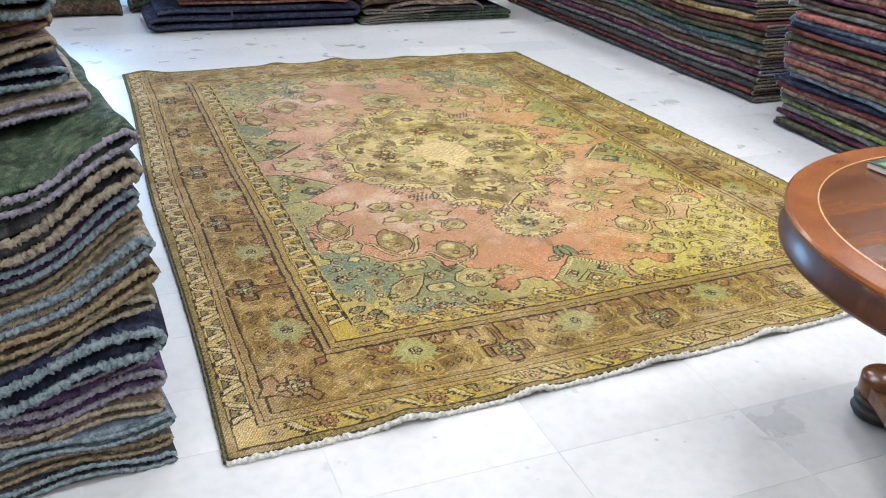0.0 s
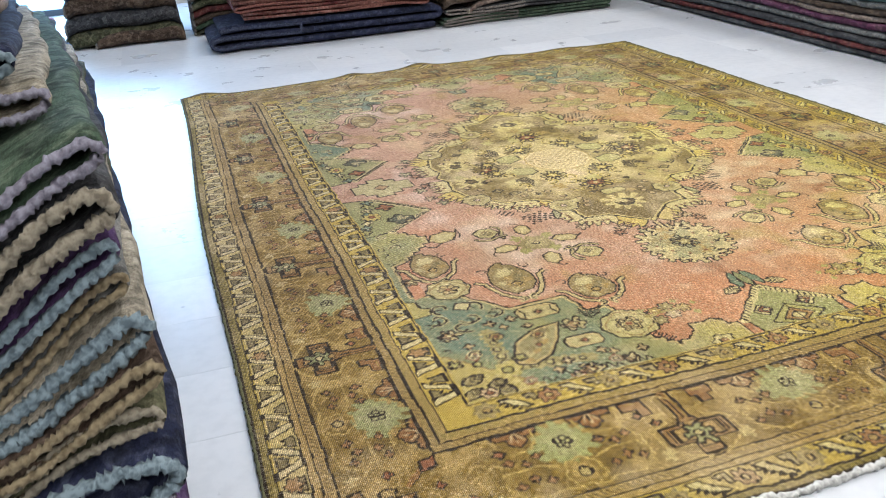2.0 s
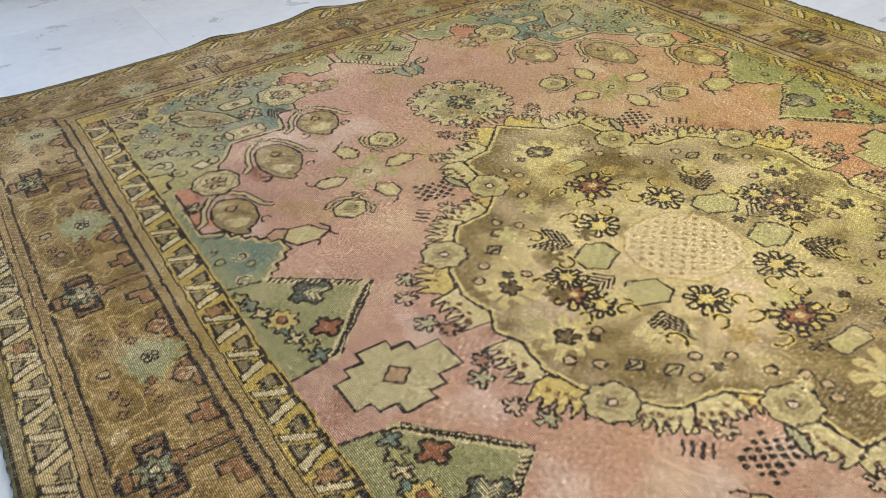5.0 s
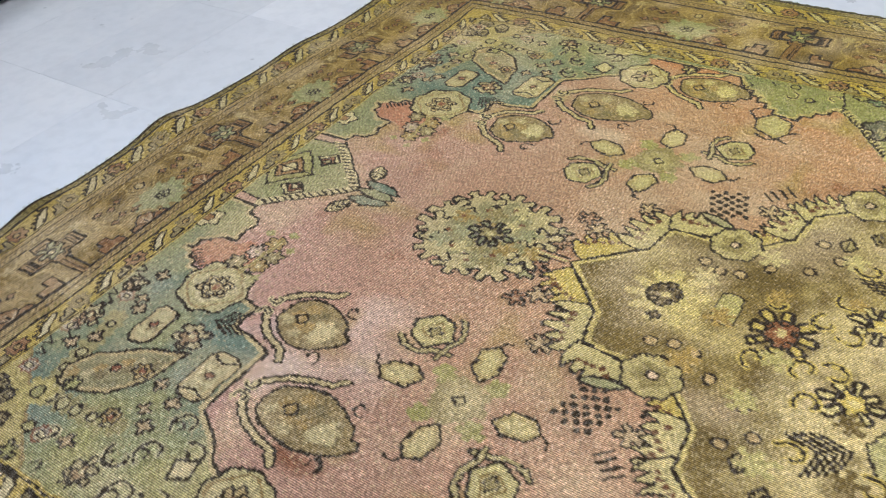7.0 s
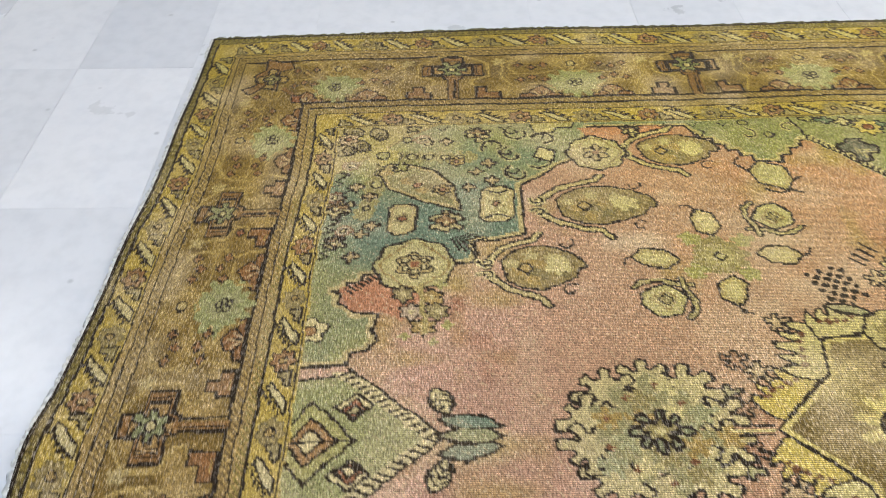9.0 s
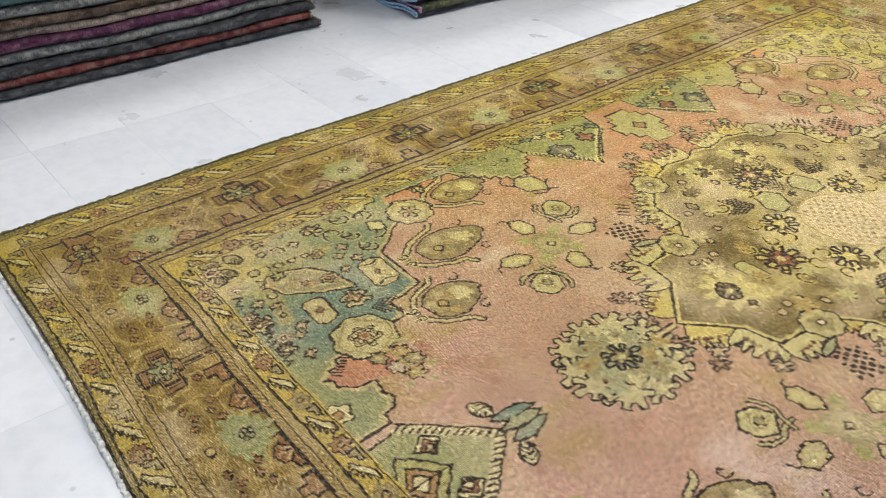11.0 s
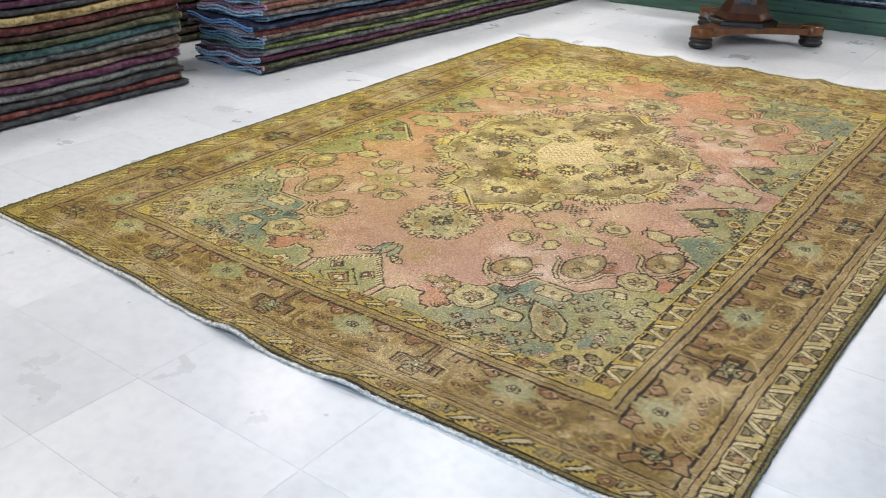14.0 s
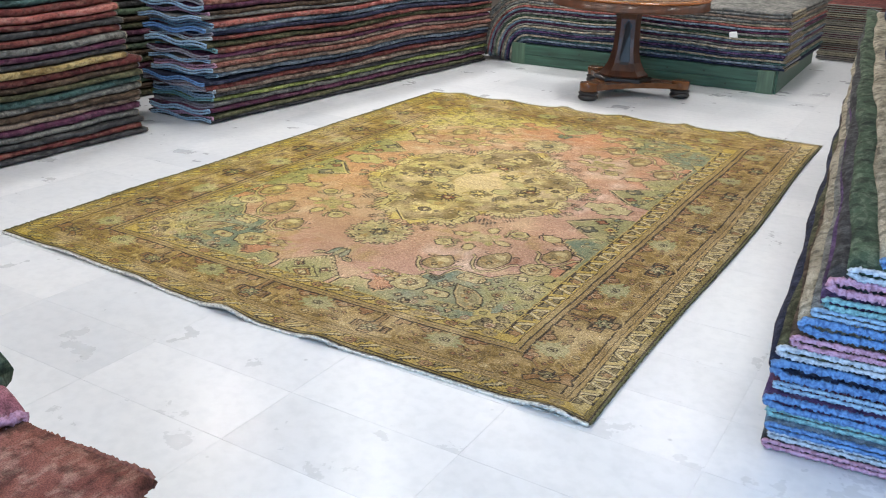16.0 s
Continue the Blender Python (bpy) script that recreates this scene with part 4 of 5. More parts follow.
def lie(u, v):
    dy = np.interp(v, [-2.06, -1.56, 1.56, 2.06], [-2.165, -1.60, 1.545, 1.932])
    y = MIDY + dy + 0.075 * np.clip((u + HU) / (2 * HU), 0, 1) ** 1.5 * np.clip(-v / HV, 0, 1) ** 3 * 2.0
    y = y + 0.045 * np.exp(-((u + 0.05) / 0.62) ** 2) * np.clip(v / HV, 0, 1) ** 4
    east = np.interp(y, [0.0, 1.3, 2.5, 3.2, 3.75, 4.11], [2.985, 2.942, 2.900, 2.884, 2.862, 2.838])
    x = (u + HU) / (2 * HU) * east
    x = x + np.where(u < -1.2, 0.012 * np.sin(y * 2.1 + 0.4) * (-u - 1.2) / 0.25, 0)
    return x, y


def rise(u, v):
    z = 0.011 + 0.0012 * np.sin(u * 9 + 1) * np.sin(v * 7)
    near_n = np.clip((v - (HV - 0.16)) / 0.16, 0, 1) ** 2
    near_s = np.clip((-v - (HV - 0.16)) / 0.16, 0, 1) ** 2
    bumps = 0
    for c, w, h in ((0.02, 0.09, 0.022), (-0.42, 0.08, 0.016), (-1.32, 0.10, 0.020), (0.55, 0.12, 0.012), (1.0, 0.14, 0.010)):
        bumps = bumps + h * np.exp(-((u - c) / w) ** 2)
    z = z + near_n * bumps
    bumps = 0
    for c, w, h in ((-0.95, 0.07, 0.020), (-0.55, 0.06, 0.018), (-0.1, 0.09, 0.016), (0.35, 0.07, 0.020), (0.8, 0.1, 0.014), (1.2, 0.1, 0.016)):
        bumps = bumps + h * np.exp(-((u - c) / w) ** 2)
    return z + near_s * bumps


def wool():
    m = mat("knotted_wool", (0.3, 0.25, 0.1), 0.95)
    n, l, b = nodes_of(m)
    nt = m.node_tree
    at = n.new("ShaderNodeAttribute")
    at.attribute_name = "dye"
    thread = noise_node(nt, 1.0, 3, "Object", (75, 400, 1))
    tr = ramp_node(nt, thread.outputs[0], [(0.52, (0, 0, 0)), (0.62, (1, 1, 1))])
    patch = noise_node(nt, 2.6, 5)
    pr = ramp_node(nt, patch.outputs[0], [(0.34, (0.12,) * 3), (0.62, (0.85,) * 3)])
    f = mix_node(nt, 1.0, tr.outputs[0], pr.outputs[0], "MULTIPLY")
    pale = mix_node(nt, 1.0, at.outputs["Color"], (2.1, 2.15, 2.3), "MULTIPLY")
    pale = mix_node(nt, 0.35, pale, (0.64, 0.56, 0.47))
    c = mix_node(nt, f, at.outputs["Color"], pale)
    dark = noise_node(nt, 1.0, 2, "Object", (100, 430, 1))
    dr = ramp_node(nt, dark.outputs[0], [(0.34, (0.55,) * 3), (0.56, (1.12,) * 3)])
    c = mix_node(nt, 0.85, c, dr.outputs[0], "MULTIPLY")
    rows = n.new("ShaderNodeTexWave")
    rows.inputs["Scale"].default_value, rows.inputs["Distortion"].default_value = 78.0, 0.9
    tc = n.new("ShaderNodeTexCoord")
    l.new(tc.outputs["Object"], rows.inputs[0])
    wr = ramp_node(nt, rows.outputs[1], [(0.15, (0.58,) * 3), (0.75, (1.24,) * 3)])
    c = mix_node(nt, 0.85, c, wr.outputs[0], "MULTIPLY")
    grain = noise_node(nt, 420, 2)
    gr = ramp_node(nt, grain.outputs[0], [(0.36, (0.55,) * 3), (0.62, (1.34,) * 3)])
    c = mix_node(nt, 0.8, c, gr.outputs[0], "MULTIPLY")
    l.new(c, b.inputs["Base Color"])
    n1 = bump_node(nt, rows.outputs[1], 0.35, 0.002)
    l.new(bump_node(nt, thread.outputs[0], 0.5, 0.003, n1), b.inputs["Normal"])
    b.inputs["Sheen Weight"].default_value = 0.04
    b.inputs["Specular IOR Level"].default_value = 0.15
    return m


CARPET = empty("carpet", 0, 0)
tagged(CARPET, "large worn olive and salmon medallion carpet lying on the marble floor", "carpet")
me = bpy.data.meshes.new("knotted_top")
gx, gy = lie(UU, VV)
gz = rise(UU, VV)
co = np.stack((gx, gy, gz), axis=-1).reshape(-1, 3)
me.vertices.add(NU * NV)
me.vertices.foreach_set("co", co.ravel())
idx = np.arange(NU * NV).reshape(NV, NU)
quads = np.stack((idx[:-1, :-1], idx[:-1, 1:], idx[1:, 1:], idx[1:, :-1]), axis=-1).reshape(-1, 4)
me.loops.add(quads.size)
me.loops.foreach_set("vertex_index", quads.ravel())
me.polygons.add(len(quads))
me.polygons.foreach_set("loop_start", np.arange(0, quads.size, 4))
me.polygons.foreach_set("use_smooth", np.ones(len(quads), bool))
me.update()
me.validate()
# dye colours, with the painted pile sheen in them
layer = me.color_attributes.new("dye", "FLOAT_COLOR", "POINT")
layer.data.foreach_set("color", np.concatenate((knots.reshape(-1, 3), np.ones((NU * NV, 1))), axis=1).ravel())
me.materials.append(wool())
knotted_top = new("knotted_top", me)
knotted_top.parent = CARPET


def fuzz_mat(name, colour, dark):
    m = mat(name, colour, 1.0)
    n, l, b = nodes_of(m)
    nt = m.node_tree
    t = noise_node(nt, 90, 3)
    r = ramp_node(nt, t.outputs[0], [(0.35, dark), (0.6, colour)])
    l.new(r.outputs[0], b.inputs["Base Color"])
    l.new(bump_node(nt, t.outputs[0], 0.8, 0.004), b.inputs["Normal"])
    return m


COTTON = fuzz_mat("cotton_end", (0.62, 0.62, 0.58), (0.34, 0.34, 0.32))
CORD = fuzz_mat("overcast_cord", (0.13, 0.125, 0.055), (0.06, 0.06, 0.028))


def rope(name, pts, radius, material, parent, rough=0.25, sides=6, seed=0, label="", flat=1.0):
    """A fuzzy cord along a line of points."""
    g = np.random.RandomState(seed)
    p = np.array(pts, float)
    tan = np.gradient(p, axis=0)
    tan /= np.linalg.norm(tan, axis=1)[:, None] + 1e-9
    up = np.tile([0.0, 0.0, 1.0], (len(p), 1))
    up[np.abs(tan[:, 2]) > 0.9] = (1.0, 0.0, 0.0)
    side = np.cross(tan, up)
    side /= np.linalg.norm(side, axis=1)[:, None] + 1e-9
    up = np.cross(side, tan)
    ang = np.arange(sides) * 2 * np.pi / sides
    rad = radius * (1 + rough * (g.rand(len(p), sides) * 2 - 1))
    v = p[:, None, :] + (side[:, None, :] * np.cos(ang)[None, :, None] + up[:, None, :] * np.sin(ang)[None, :, None] * flat) * rad[..., None]
    i = np.arange(len(p) * sides).reshape(len(p), sides)
    f = np.stack((i[:-1], np.roll(i, -1, 1)[:-1], np.roll(i, -1, 1)[1:], i[1:]), axis=-1).reshape(-1, 4)
    return mesh_ob(name, v.reshape(-1, 3).tolist(), f.tolist(), material, parent, label)


t_u, t_v = np.linspace(-HU, HU, 420), np.linspace(-HV, HV, 420)
for sv, nm in ((1, 1), (-1, 2)):
    x, y = lie(t_u, np.full(420, sv * HV))
    z = rise(t_u, np.full(420, sv * HV)) - 0.004
    rope("end_binding", np.stack((x, y + sv * 0.004, z - (0.004 if sv > 0 else 0.001)), 1), 0.0065 if sv > 0 else 0.009, COTTON, CARPET, 0.55, 6, nm, "frayed white cotton end of the carpet")
for su, nm in ((1, 3), (-1, 4)):
    x, y = lie(np.full(420, su * HU), t_v)
    z = rise(np.full(420, su * HU), t_v) - 0.004
    rope("side_cord", np.stack((x + su * 0.002, y, z), 1), 0.0055, CORD, CARPET, 0.4, 6, nm, "dark green overcast side cord")
# canvas back under the pile
x0, y0 = lie(np.array([-HU, HU, HU, -HU]), np.array([-HV, -HV, HV, HV]))
mesh_ob("backing", [(a, b, c) for c in (0.001, 0.006) for a, b in zip(x0, y0)], [(3, 2, 1, 0), (4, 5, 6, 7)] + [(i, (i + 1) % 4, 4 + (i + 1) % 4, 4 + i) for i in range(4)], COTTON, CARPET, smooth=False)


# ---------------------------------------------------------------- folded rugs in stacks
DYES = {
    "charcoal": ((0.035, 0.036, 0.04), (0.06, 0.06, 0.065), (0.11, 0.11, 0.11)),
    "navy": ((0.012, 0.016, 0.04), (0.025, 0.03, 0.065), (0.07, 0.08, 0.12)),
    "plum": ((0.075, 0.02, 0.05), (0.12, 0.04, 0.08), (0.17, 0.10, 0.12)),
    "maroon": ((0.095, 0.02, 0.025), (0.16, 0.045, 0.04), (0.20, 0.11, 0.09)),
    "rust": ((0.17, 0.055, 0.045), (0.24, 0.10, 0.08), (0.30, 0.20, 0.16)),
    "coral": ((0.26, 0.065, 0.06), (0.36, 0.12, 0.105), (0.40, 0.24, 0.21)),
    "grey": ((0.10, 0.105, 0.105), (0.17, 0.17, 0.16), (0.27, 0.26, 0.24)),
    "taupe": ((0.14, 0.10, 0.085), (0.22, 0.17, 0.14), (0.32, 0.26, 0.21)),
    "olive": ((0.05, 0.055, 0.03), (0.09, 0.09, 0.05), (0.17, 0.16, 0.10)),
    "lime": ((0.14, 0.18, 0.05), (0.20, 0.24, 0.08), (0.27, 0.29, 0.14)),
    "teal": ((0.035, 0.075, 0.075), (0.06, 0.125, 0.12), (0.13, 0.19, 0.18)),
    "gold": ((0.24, 0.16, 0.06), (0.36, 0.27, 0.12), (0.43, 0.36, 0.21)),
    "brown": ((0.045, 0.03, 0.022), (0.09, 0.06, 0.042), (0.16, 0.12, 0.09)),
    "steel": ((0.10, 0.14, 0.19), (0.16, 0.21, 0.27), (0.26, 0.31, 0.36)),
    "purple": ((0.055, 0.03, 0.085), (0.09, 0.05, 0.13), (0.15, 0.11, 0.18)),
    "green": ((0.04, 0.065, 0.045), (0.07, 0.11, 0.07), (0.14, 0.17, 0.12)),
    "pink": ((0.40, 0.14, 0.17), (0.46, 0.21, 0.24), (0.52, 0.32, 0.33)),
    "beige": ((0.26, 0.23, 0.17), (0.36, 0.32, 0.25), (0.46, 0.42, 0.34)),
}
WOOL = {k: textile(k + "_wool", *v) for k, v in DYES.items()}
TRIM = {
    "ivory": fuzz_mat("ivory_edge", (0.27, 0.24, 0.18), (0.13, 0.11, 0.08)),
    "ice": fuzz_mat("ice_edge", (0.20, 0.26, 0.29), (0.08, 0.11, 0.13)),
    "lilac": fuzz_mat("lilac_edge", (0.25, 0.24, 0.29), (0.11, 0.10, 0.13)),
    "sand": fuzz_mat("sand_edge", (0.25, 0.20, 0.12), (0.12, 0.09, 0.05)),
    "sky": fuzz_mat("sky_edge", (0.13, 0.27, 0.52), (0.05, 0.11, 0.26)),
    "pale": fuzz_mat("pale_blue_edge", (0.30, 0.44, 0.58), (0.14, 0.22, 0.34)),
    "mint": fuzz_mat("mint_edge", (0.22, 0.42, 0.45), (0.09, 0.19, 0.22)),
    "rose": fuzz_mat("rose_edge", (0.52, 0.30, 0.42), (0.28, 0.14, 0.20)),
    "white": fuzz_mat("white_edge", (0.48, 0.53, 0.60), (0.24, 0.28, 0.34)),
    "navy_hem": fuzz_mat("navy_edge", (0.05, 0.06, 0.10), (0.015, 0.018, 0.04)),
    "red_hem": fuzz_mat("red_edge", (0.20, 0.08, 0.06), (0.09, 0.03, 0.025)),
    "drab": fuzz_mat("drab_edge", (0.20, 0.18, 0.16), (0.08, 0.07, 0.06)),
}


def section(w, h, n, g, open_loop):
    """Centre line of a rug folded n times, as (depth from the face, height); the folds face a = 0."""
    pts = []
    lay_h = h / n
    for k in range(n):
        b = lay_h * (k + 0.5)
        r = lay_h / 2
        a0 = r + 0.015 * g.rand()
        a1 = w - r - 0.03 * g.rand()
        row = [(a, b) for a in (a0 + 0.005, a0 + 0.05, a0 + 0.16, w * 0.5, a1)]
        if k % 2 == 0:
            row.reverse()
        if open_loop and k % 2 == 0:
            row = [(a, bb - 0.16 * lay_h * math.exp(-((a - 0.06) / 0.05) ** 2)) for a, bb in row]
        pts += row
        if k < n - 1:
            c = lay_h * (k + 1)
            face = k % 2 == 0
            for q in range(1, 6):
                t = math.pi * (q / 6 - 0.5)
                x = r * math.cos(t) * (1.5 if open_loop else 1.0)
                pts.append(((a0 - x) if face else (a1 + x), c + r * math.sin(t)))
    return np.array(pts)


def folded_rug(name, label, spot, length, w, h, n, dye, g, ends=(), open_loop=False, group="", thin=0.80, steps_n=30):
    """spot(l, a, b): the place of a point l along, a deep and b high. ends: (which end, colour of its edge)."""
    c = section(w, h, n, g, open_loop)
    tan = np.gradient(c, axis=0)
    tan /= np.linalg.norm(tan, axis=1)[:, None] + 1e-9
    nor = np.stack((-tan[:, 1], tan[:, 0]), 1)
    th = h / n * thin / 2
    loop = np.concatenate((c + nor * th, (c - nor * th)[::-1]))
    m = len(c)
    ls = np.linspace(0, length, steps_n)
    verts = [spot(l, a, b) for l in ls for a, b in loop]
    faces = []
    k = 2 * m
    for j in range(steps_n - 1):
        for i in range(k):
            i2 = (i + 1) % k
            faces.append((j * k + i, j * k + i2, (j + 1) * k + i2, (j + 1) * k + i))
    for base in (0, (steps_n - 1) * k):
        for i in range(m - 1):
            q = (base + i, base + i + 1, base + k - 2 - i, base + k - 1 - i)
            faces.append(q if base else q[::-1])
    o = verts[0]
    verts = [(x - o[0], y - o[1], z - o[2]) for x, y, z in verts]
    ob = mesh_ob(name, verts, faces, WOOL[dye])
    ob.location = o
    tagged(ob, label, "rug", group)
    for which, colour in ends:
        l = 0.0 if which == 0 else length
        sign = -1 if which == 0 else 1
        fine = []
        for (a0, b0), (a1, b1) in zip(c, c[1:]):
            d = math.hypot(a1 - a0, b1 - b0)
            q = max(1, int(d / 0.0042))
            fine += [(a0 + (a1 - a0) * i / q, b0 + (b1 - b0) * i / q) for i in range(q)]
        fine = [p for p in fine if p[0] < 0.62]
        pts = [spot(l + sign * (0.004 + 0.004 * g.rand()), a, b + 0.002 * (g.rand() - 0.5)) for a, b in fine]
        pts = [(x - o[0], y - o[1], z - o[2]) for x, y, z in pts]
        rope("selvedge", pts, min(0.0125, max(0.0045, th * 1.05)), TRIM[colour], ob, 0.42, 6, g.randint(9999), "fuzzy pale cut edge")
    return ob


def stack(p0, p1, depth, rugs, seed, group, words, taper=1.0, shape=None, ends0=(), ends1=(), wave=0.012, name="folded_rug", thin=0.72, dip=None, short=None, lean=None, ragged_start=0.0):
    """rugs: (dye, height, folds, shortening at the start) from the floor up. Folds face the line from p0 to p1."""
    g = np.random.RandomState(seed)
    p0, p1 = np.array(p0, float), np.array(p1, float)
    full = float(np.linalg.norm(p1 - p0))
    d = (p1 - p0) / full
    nrm = np.array((-d[1], d[0]))
    z = 0.006
    top_guess = sum(r[1] for r in rugs)
    ph = g.rand(4) * 6
    for k, (dye, h, n, cut) in enumerate(rugs):
        inset = (shape(z / top_guess) if shape else 0.0) + 0.012 * (g.rand() - 0.5)
        z0, rise_k = z, wave * min(1.0, z / 0.35)
        own = g.rand(3) * 6
        start, end = cut + ragged_start * g.rand(), full - 0.03 * g.rand() - (short(z / top_guess) if short else 0.0)

        def spot(l, a, b, z0=z0, inset=inset, rise_k=rise_k, own=own, start=start):
            s = (start + l) / full
            zz = (z0 + b) * (1 + (taper - 1) * s)
            sag = rise_k * (math.sin(s * 7 + ph[0]) + 0.6 * math.sin(s * 15 + ph[1])) * min(1, a / 0.1 + 0.6)
            jig = 0.006 * math.sin(s * 23 + own[0]) + 0.004 * math.sin(s * 51 + own[1])
            face = a + inset + jig
            if dip:
                near = math.exp(-(start + l) / 0.7)
                zz -= near * dip(z0 / top_guess) * (1 - math.exp(-((a / 0.22) ** 2))) + near * 0.012 * math.sin(a * 17 + own[1])
            if lean:
                face += lean(zz) * s * s
            q = p0 + d * (start + l) + nrm * face
            return (float(q[0]), float(q[1]), max(0.004, zz + sag + 0.003 * math.sin(s * 60 + own[2]) * min(1, z0 / 0.05)))

        e = []
        if ends0:
            e.append((0, ends0[k % len(ends0)]))
        if ends1:
            e.append((1, ends1[k % len(ends1)]))
        folded_rug(name, words % dye, spot, end - start, depth, h, n, dye, g, e, open_loop=h > 0.055, group=group, thin=thin)
        z += h * 1.02


# along the aisle beside the carpet's plain side
tall = [("charcoal", 0.05, 2, 0.0), ("grey", 0.05, 2, 0.01), ("steel", 0.05, 2, 0.0), ("taupe", 0.055, 2, 0.02), ("purple", 0.075, 2, 0.03), ("plum", 0.05, 2, 0.05), ("navy", 0.115, 2, 0.0),
        ("olive", 0.06, 2, 0.02), ("brown", 0.06, 2, 0.01), ("beige", 0.085, 2, 0.03), ("grey", 0.05, 2, 0.04), ("purple", 0.06, 2, 0.02), ("charcoal", 0.085, 2, 0.0), ("green", 0.06, 2, 0.0)]
crown = [("beige", 0.06, 2, 0.30), ("navy", 0.06, 2, 0.32), ("taupe", 0.055, 2, 0.30), ("pink", 0.05, 2, 0.40), ("beige", 0.07, 2, 0.28), ("steel", 0.06, 2, 0.34), ("beige", 0.075, 2, 0.16), ("navy", 0.07, 2, 0.10), ("grey", 0.07, 2, 0.12)]
stack((-0.13, 0.07), (-0.47, 3.93), 0.80, tall + crown, 3, "stack beside the carpet", "folded %s wool rug in a tall leaning stack", 0.66,
      lambda f: -0.015 + 0.02 * f + 0.10 * max(0, min(1, (f - 0.59) * 12)) - 0.06 * max(0, min(1, (f - 0.80) * 8)), ("ice", "sand", "ice", "ivory", "lilac", "lilac", "ice", "ivory", "sand"), ("rose", "white", "sky", "mint", "sky", "pale", "sky", "white", "rose", "sky", "pale", "mint"), wave=0.010, thin=0.5, lean=lambda z: 0.42 * max(0.0, z - 0.30), dip=lambda f: 0.20 * max(0.0, 1 - abs(f - 0.46) / 0.40))

# two long stacks across the carpet
low = ["maroon", "charcoal", "grey", "plum", "taupe", "brown", "grey", "teal", "olive", "brown", "maroon", "gold", "charcoal"]
high = ["plum", "grey", "maroon", "charcoal", "maroon", "coral", "maroon", "teal", "purple", "rust", "grey", "olive", "maroon", "charcoal"]
rugs = [(c, 0.036 + 0.010 * ((i * 5) % 4) / 3, 2, 0.015 * ((i * 7) % 5)) for i, c in enumerate(low)] + [(c, 0.034 + 0.014 * ((i * 7) % 4) / 3, 2, 0.10 + 0.02 * ((i * 3) % 5) + 0.005 * i) for i, c in enumerate(high)]
rugs = [("charcoal", 0.035, 2, 0.0)] + rugs
stack((3.72, 6.1), (3.74, 2.46), 0.78, [(c, h, n, 0.0) for c, h, n, k in rugs], 8, "far long stack", "folded overdyed %s rug in a long stack by the wall", 1.0, lambda f: 0.02 * math.sin(f * 9), (), ("drab", "sand", "drab", "ivory", "lilac", "drab"), wave=0.022, short=lambda f: 0.03 * math.sin(f * 40) ** 2 + (0.0 if f < 0.42 else 0.09 + 0.12 * (f - 0.42)))
mixed = ["charcoal", "olive", "plum", "grey", "lime", "charcoal", "taupe", "maroon", "navy", "steel", "taupe", "rust", "taupe", "plum", "rust", "olive", "maroon", "navy", "steel", "coral", "grey", "brown", "plum", "rust", "grey", "maroon", "taupe", "charcoal"]
rugs = [(c, 0.028 + 0.012 * ((i * 5) % 4) / 3, 2, 0.012 * ((i * 7) % 4)) for i, c in enumerate(mixed)]
stack((3.56, 2.12), (3.385, -1.5), 0.66, rugs, 14, "near long stack", "folded overdyed %s rug in a long even stack", 1.0, lambda f: 0.02 * math.sin(f * 7 + 1) - 0.01, ("pale", "rose", "pale", "lilac", "mint", "pale", "white", "lilac", "sky", "pale"), (), wave=0.020, thin=0.74, ragged_start=0.09, dip=lambda f: 0.016 * math.sin(f * 21))

stack((4.62, 4.6), (4.60, -1.4), 0.6, [(("olive", "brown", "green", "charcoal", "plum")[i % 5], 0.05, 2, 0.0) for i in range(24)], 19, "stack against the wall", "folded dark %s rug against the wall", wave=0.01, ends0=("drab",))
# low piles past the far end of the carpet


def pile_rug(label, dye, x0, x1, y, z, depth, h, n, ends=(), bow=0.0, seed=1, turn=0.0, group="pile past the carpet", across=0):
    g = np.random.RandomState(seed)
    ph = g.rand(3) * 6

    def sideways(l, a, b):
        x = x0 + a if across > 0 else x1 - a
        f = (x - x0) / (x1 - x0)
        droop = 0.16 * h * math.exp(-a / 0.10) * (b / h) if across else 0.0
        zz = z + b + bow * math.sin(math.pi * f) + 0.010 * math.sin(f * 9 + ph[1]) * min(1.0, (z + b) / 0.1)
        return (x, y + l + 0.018 * math.sin(f * 7 + ph[0]), max(0.004, zz - droop))

    def spot(l, a, b):
        x = x0 + l
        f = l / (x1 - x0)
        yy = y + a + 0.012 * math.sin(f * 8 + ph[0]) + turn * l
        zz = z + b + bow * math.sin(math.pi * f) + 0.008 * math.sin(f * 11 + ph[1])
        drop = max(0.0, 0.10 - l) ** 2 * 4 + max(0.0, l - (x1 - x0) + 0.10) ** 2 * 4
        return (x, yy, max(0.004, zz - drop))

    if across:
        return folded_rug("folded_rug", label, sideways, depth, x1 - x0, h, n, dye, g, ((0, ends[0][1]),) if ends else (), True, group, thin=0.62, steps_n=8)
    return folded_rug("folded_rug", label, spot, x1 - x0, depth, h, n, dye, g, ends, h > 0.055, group)


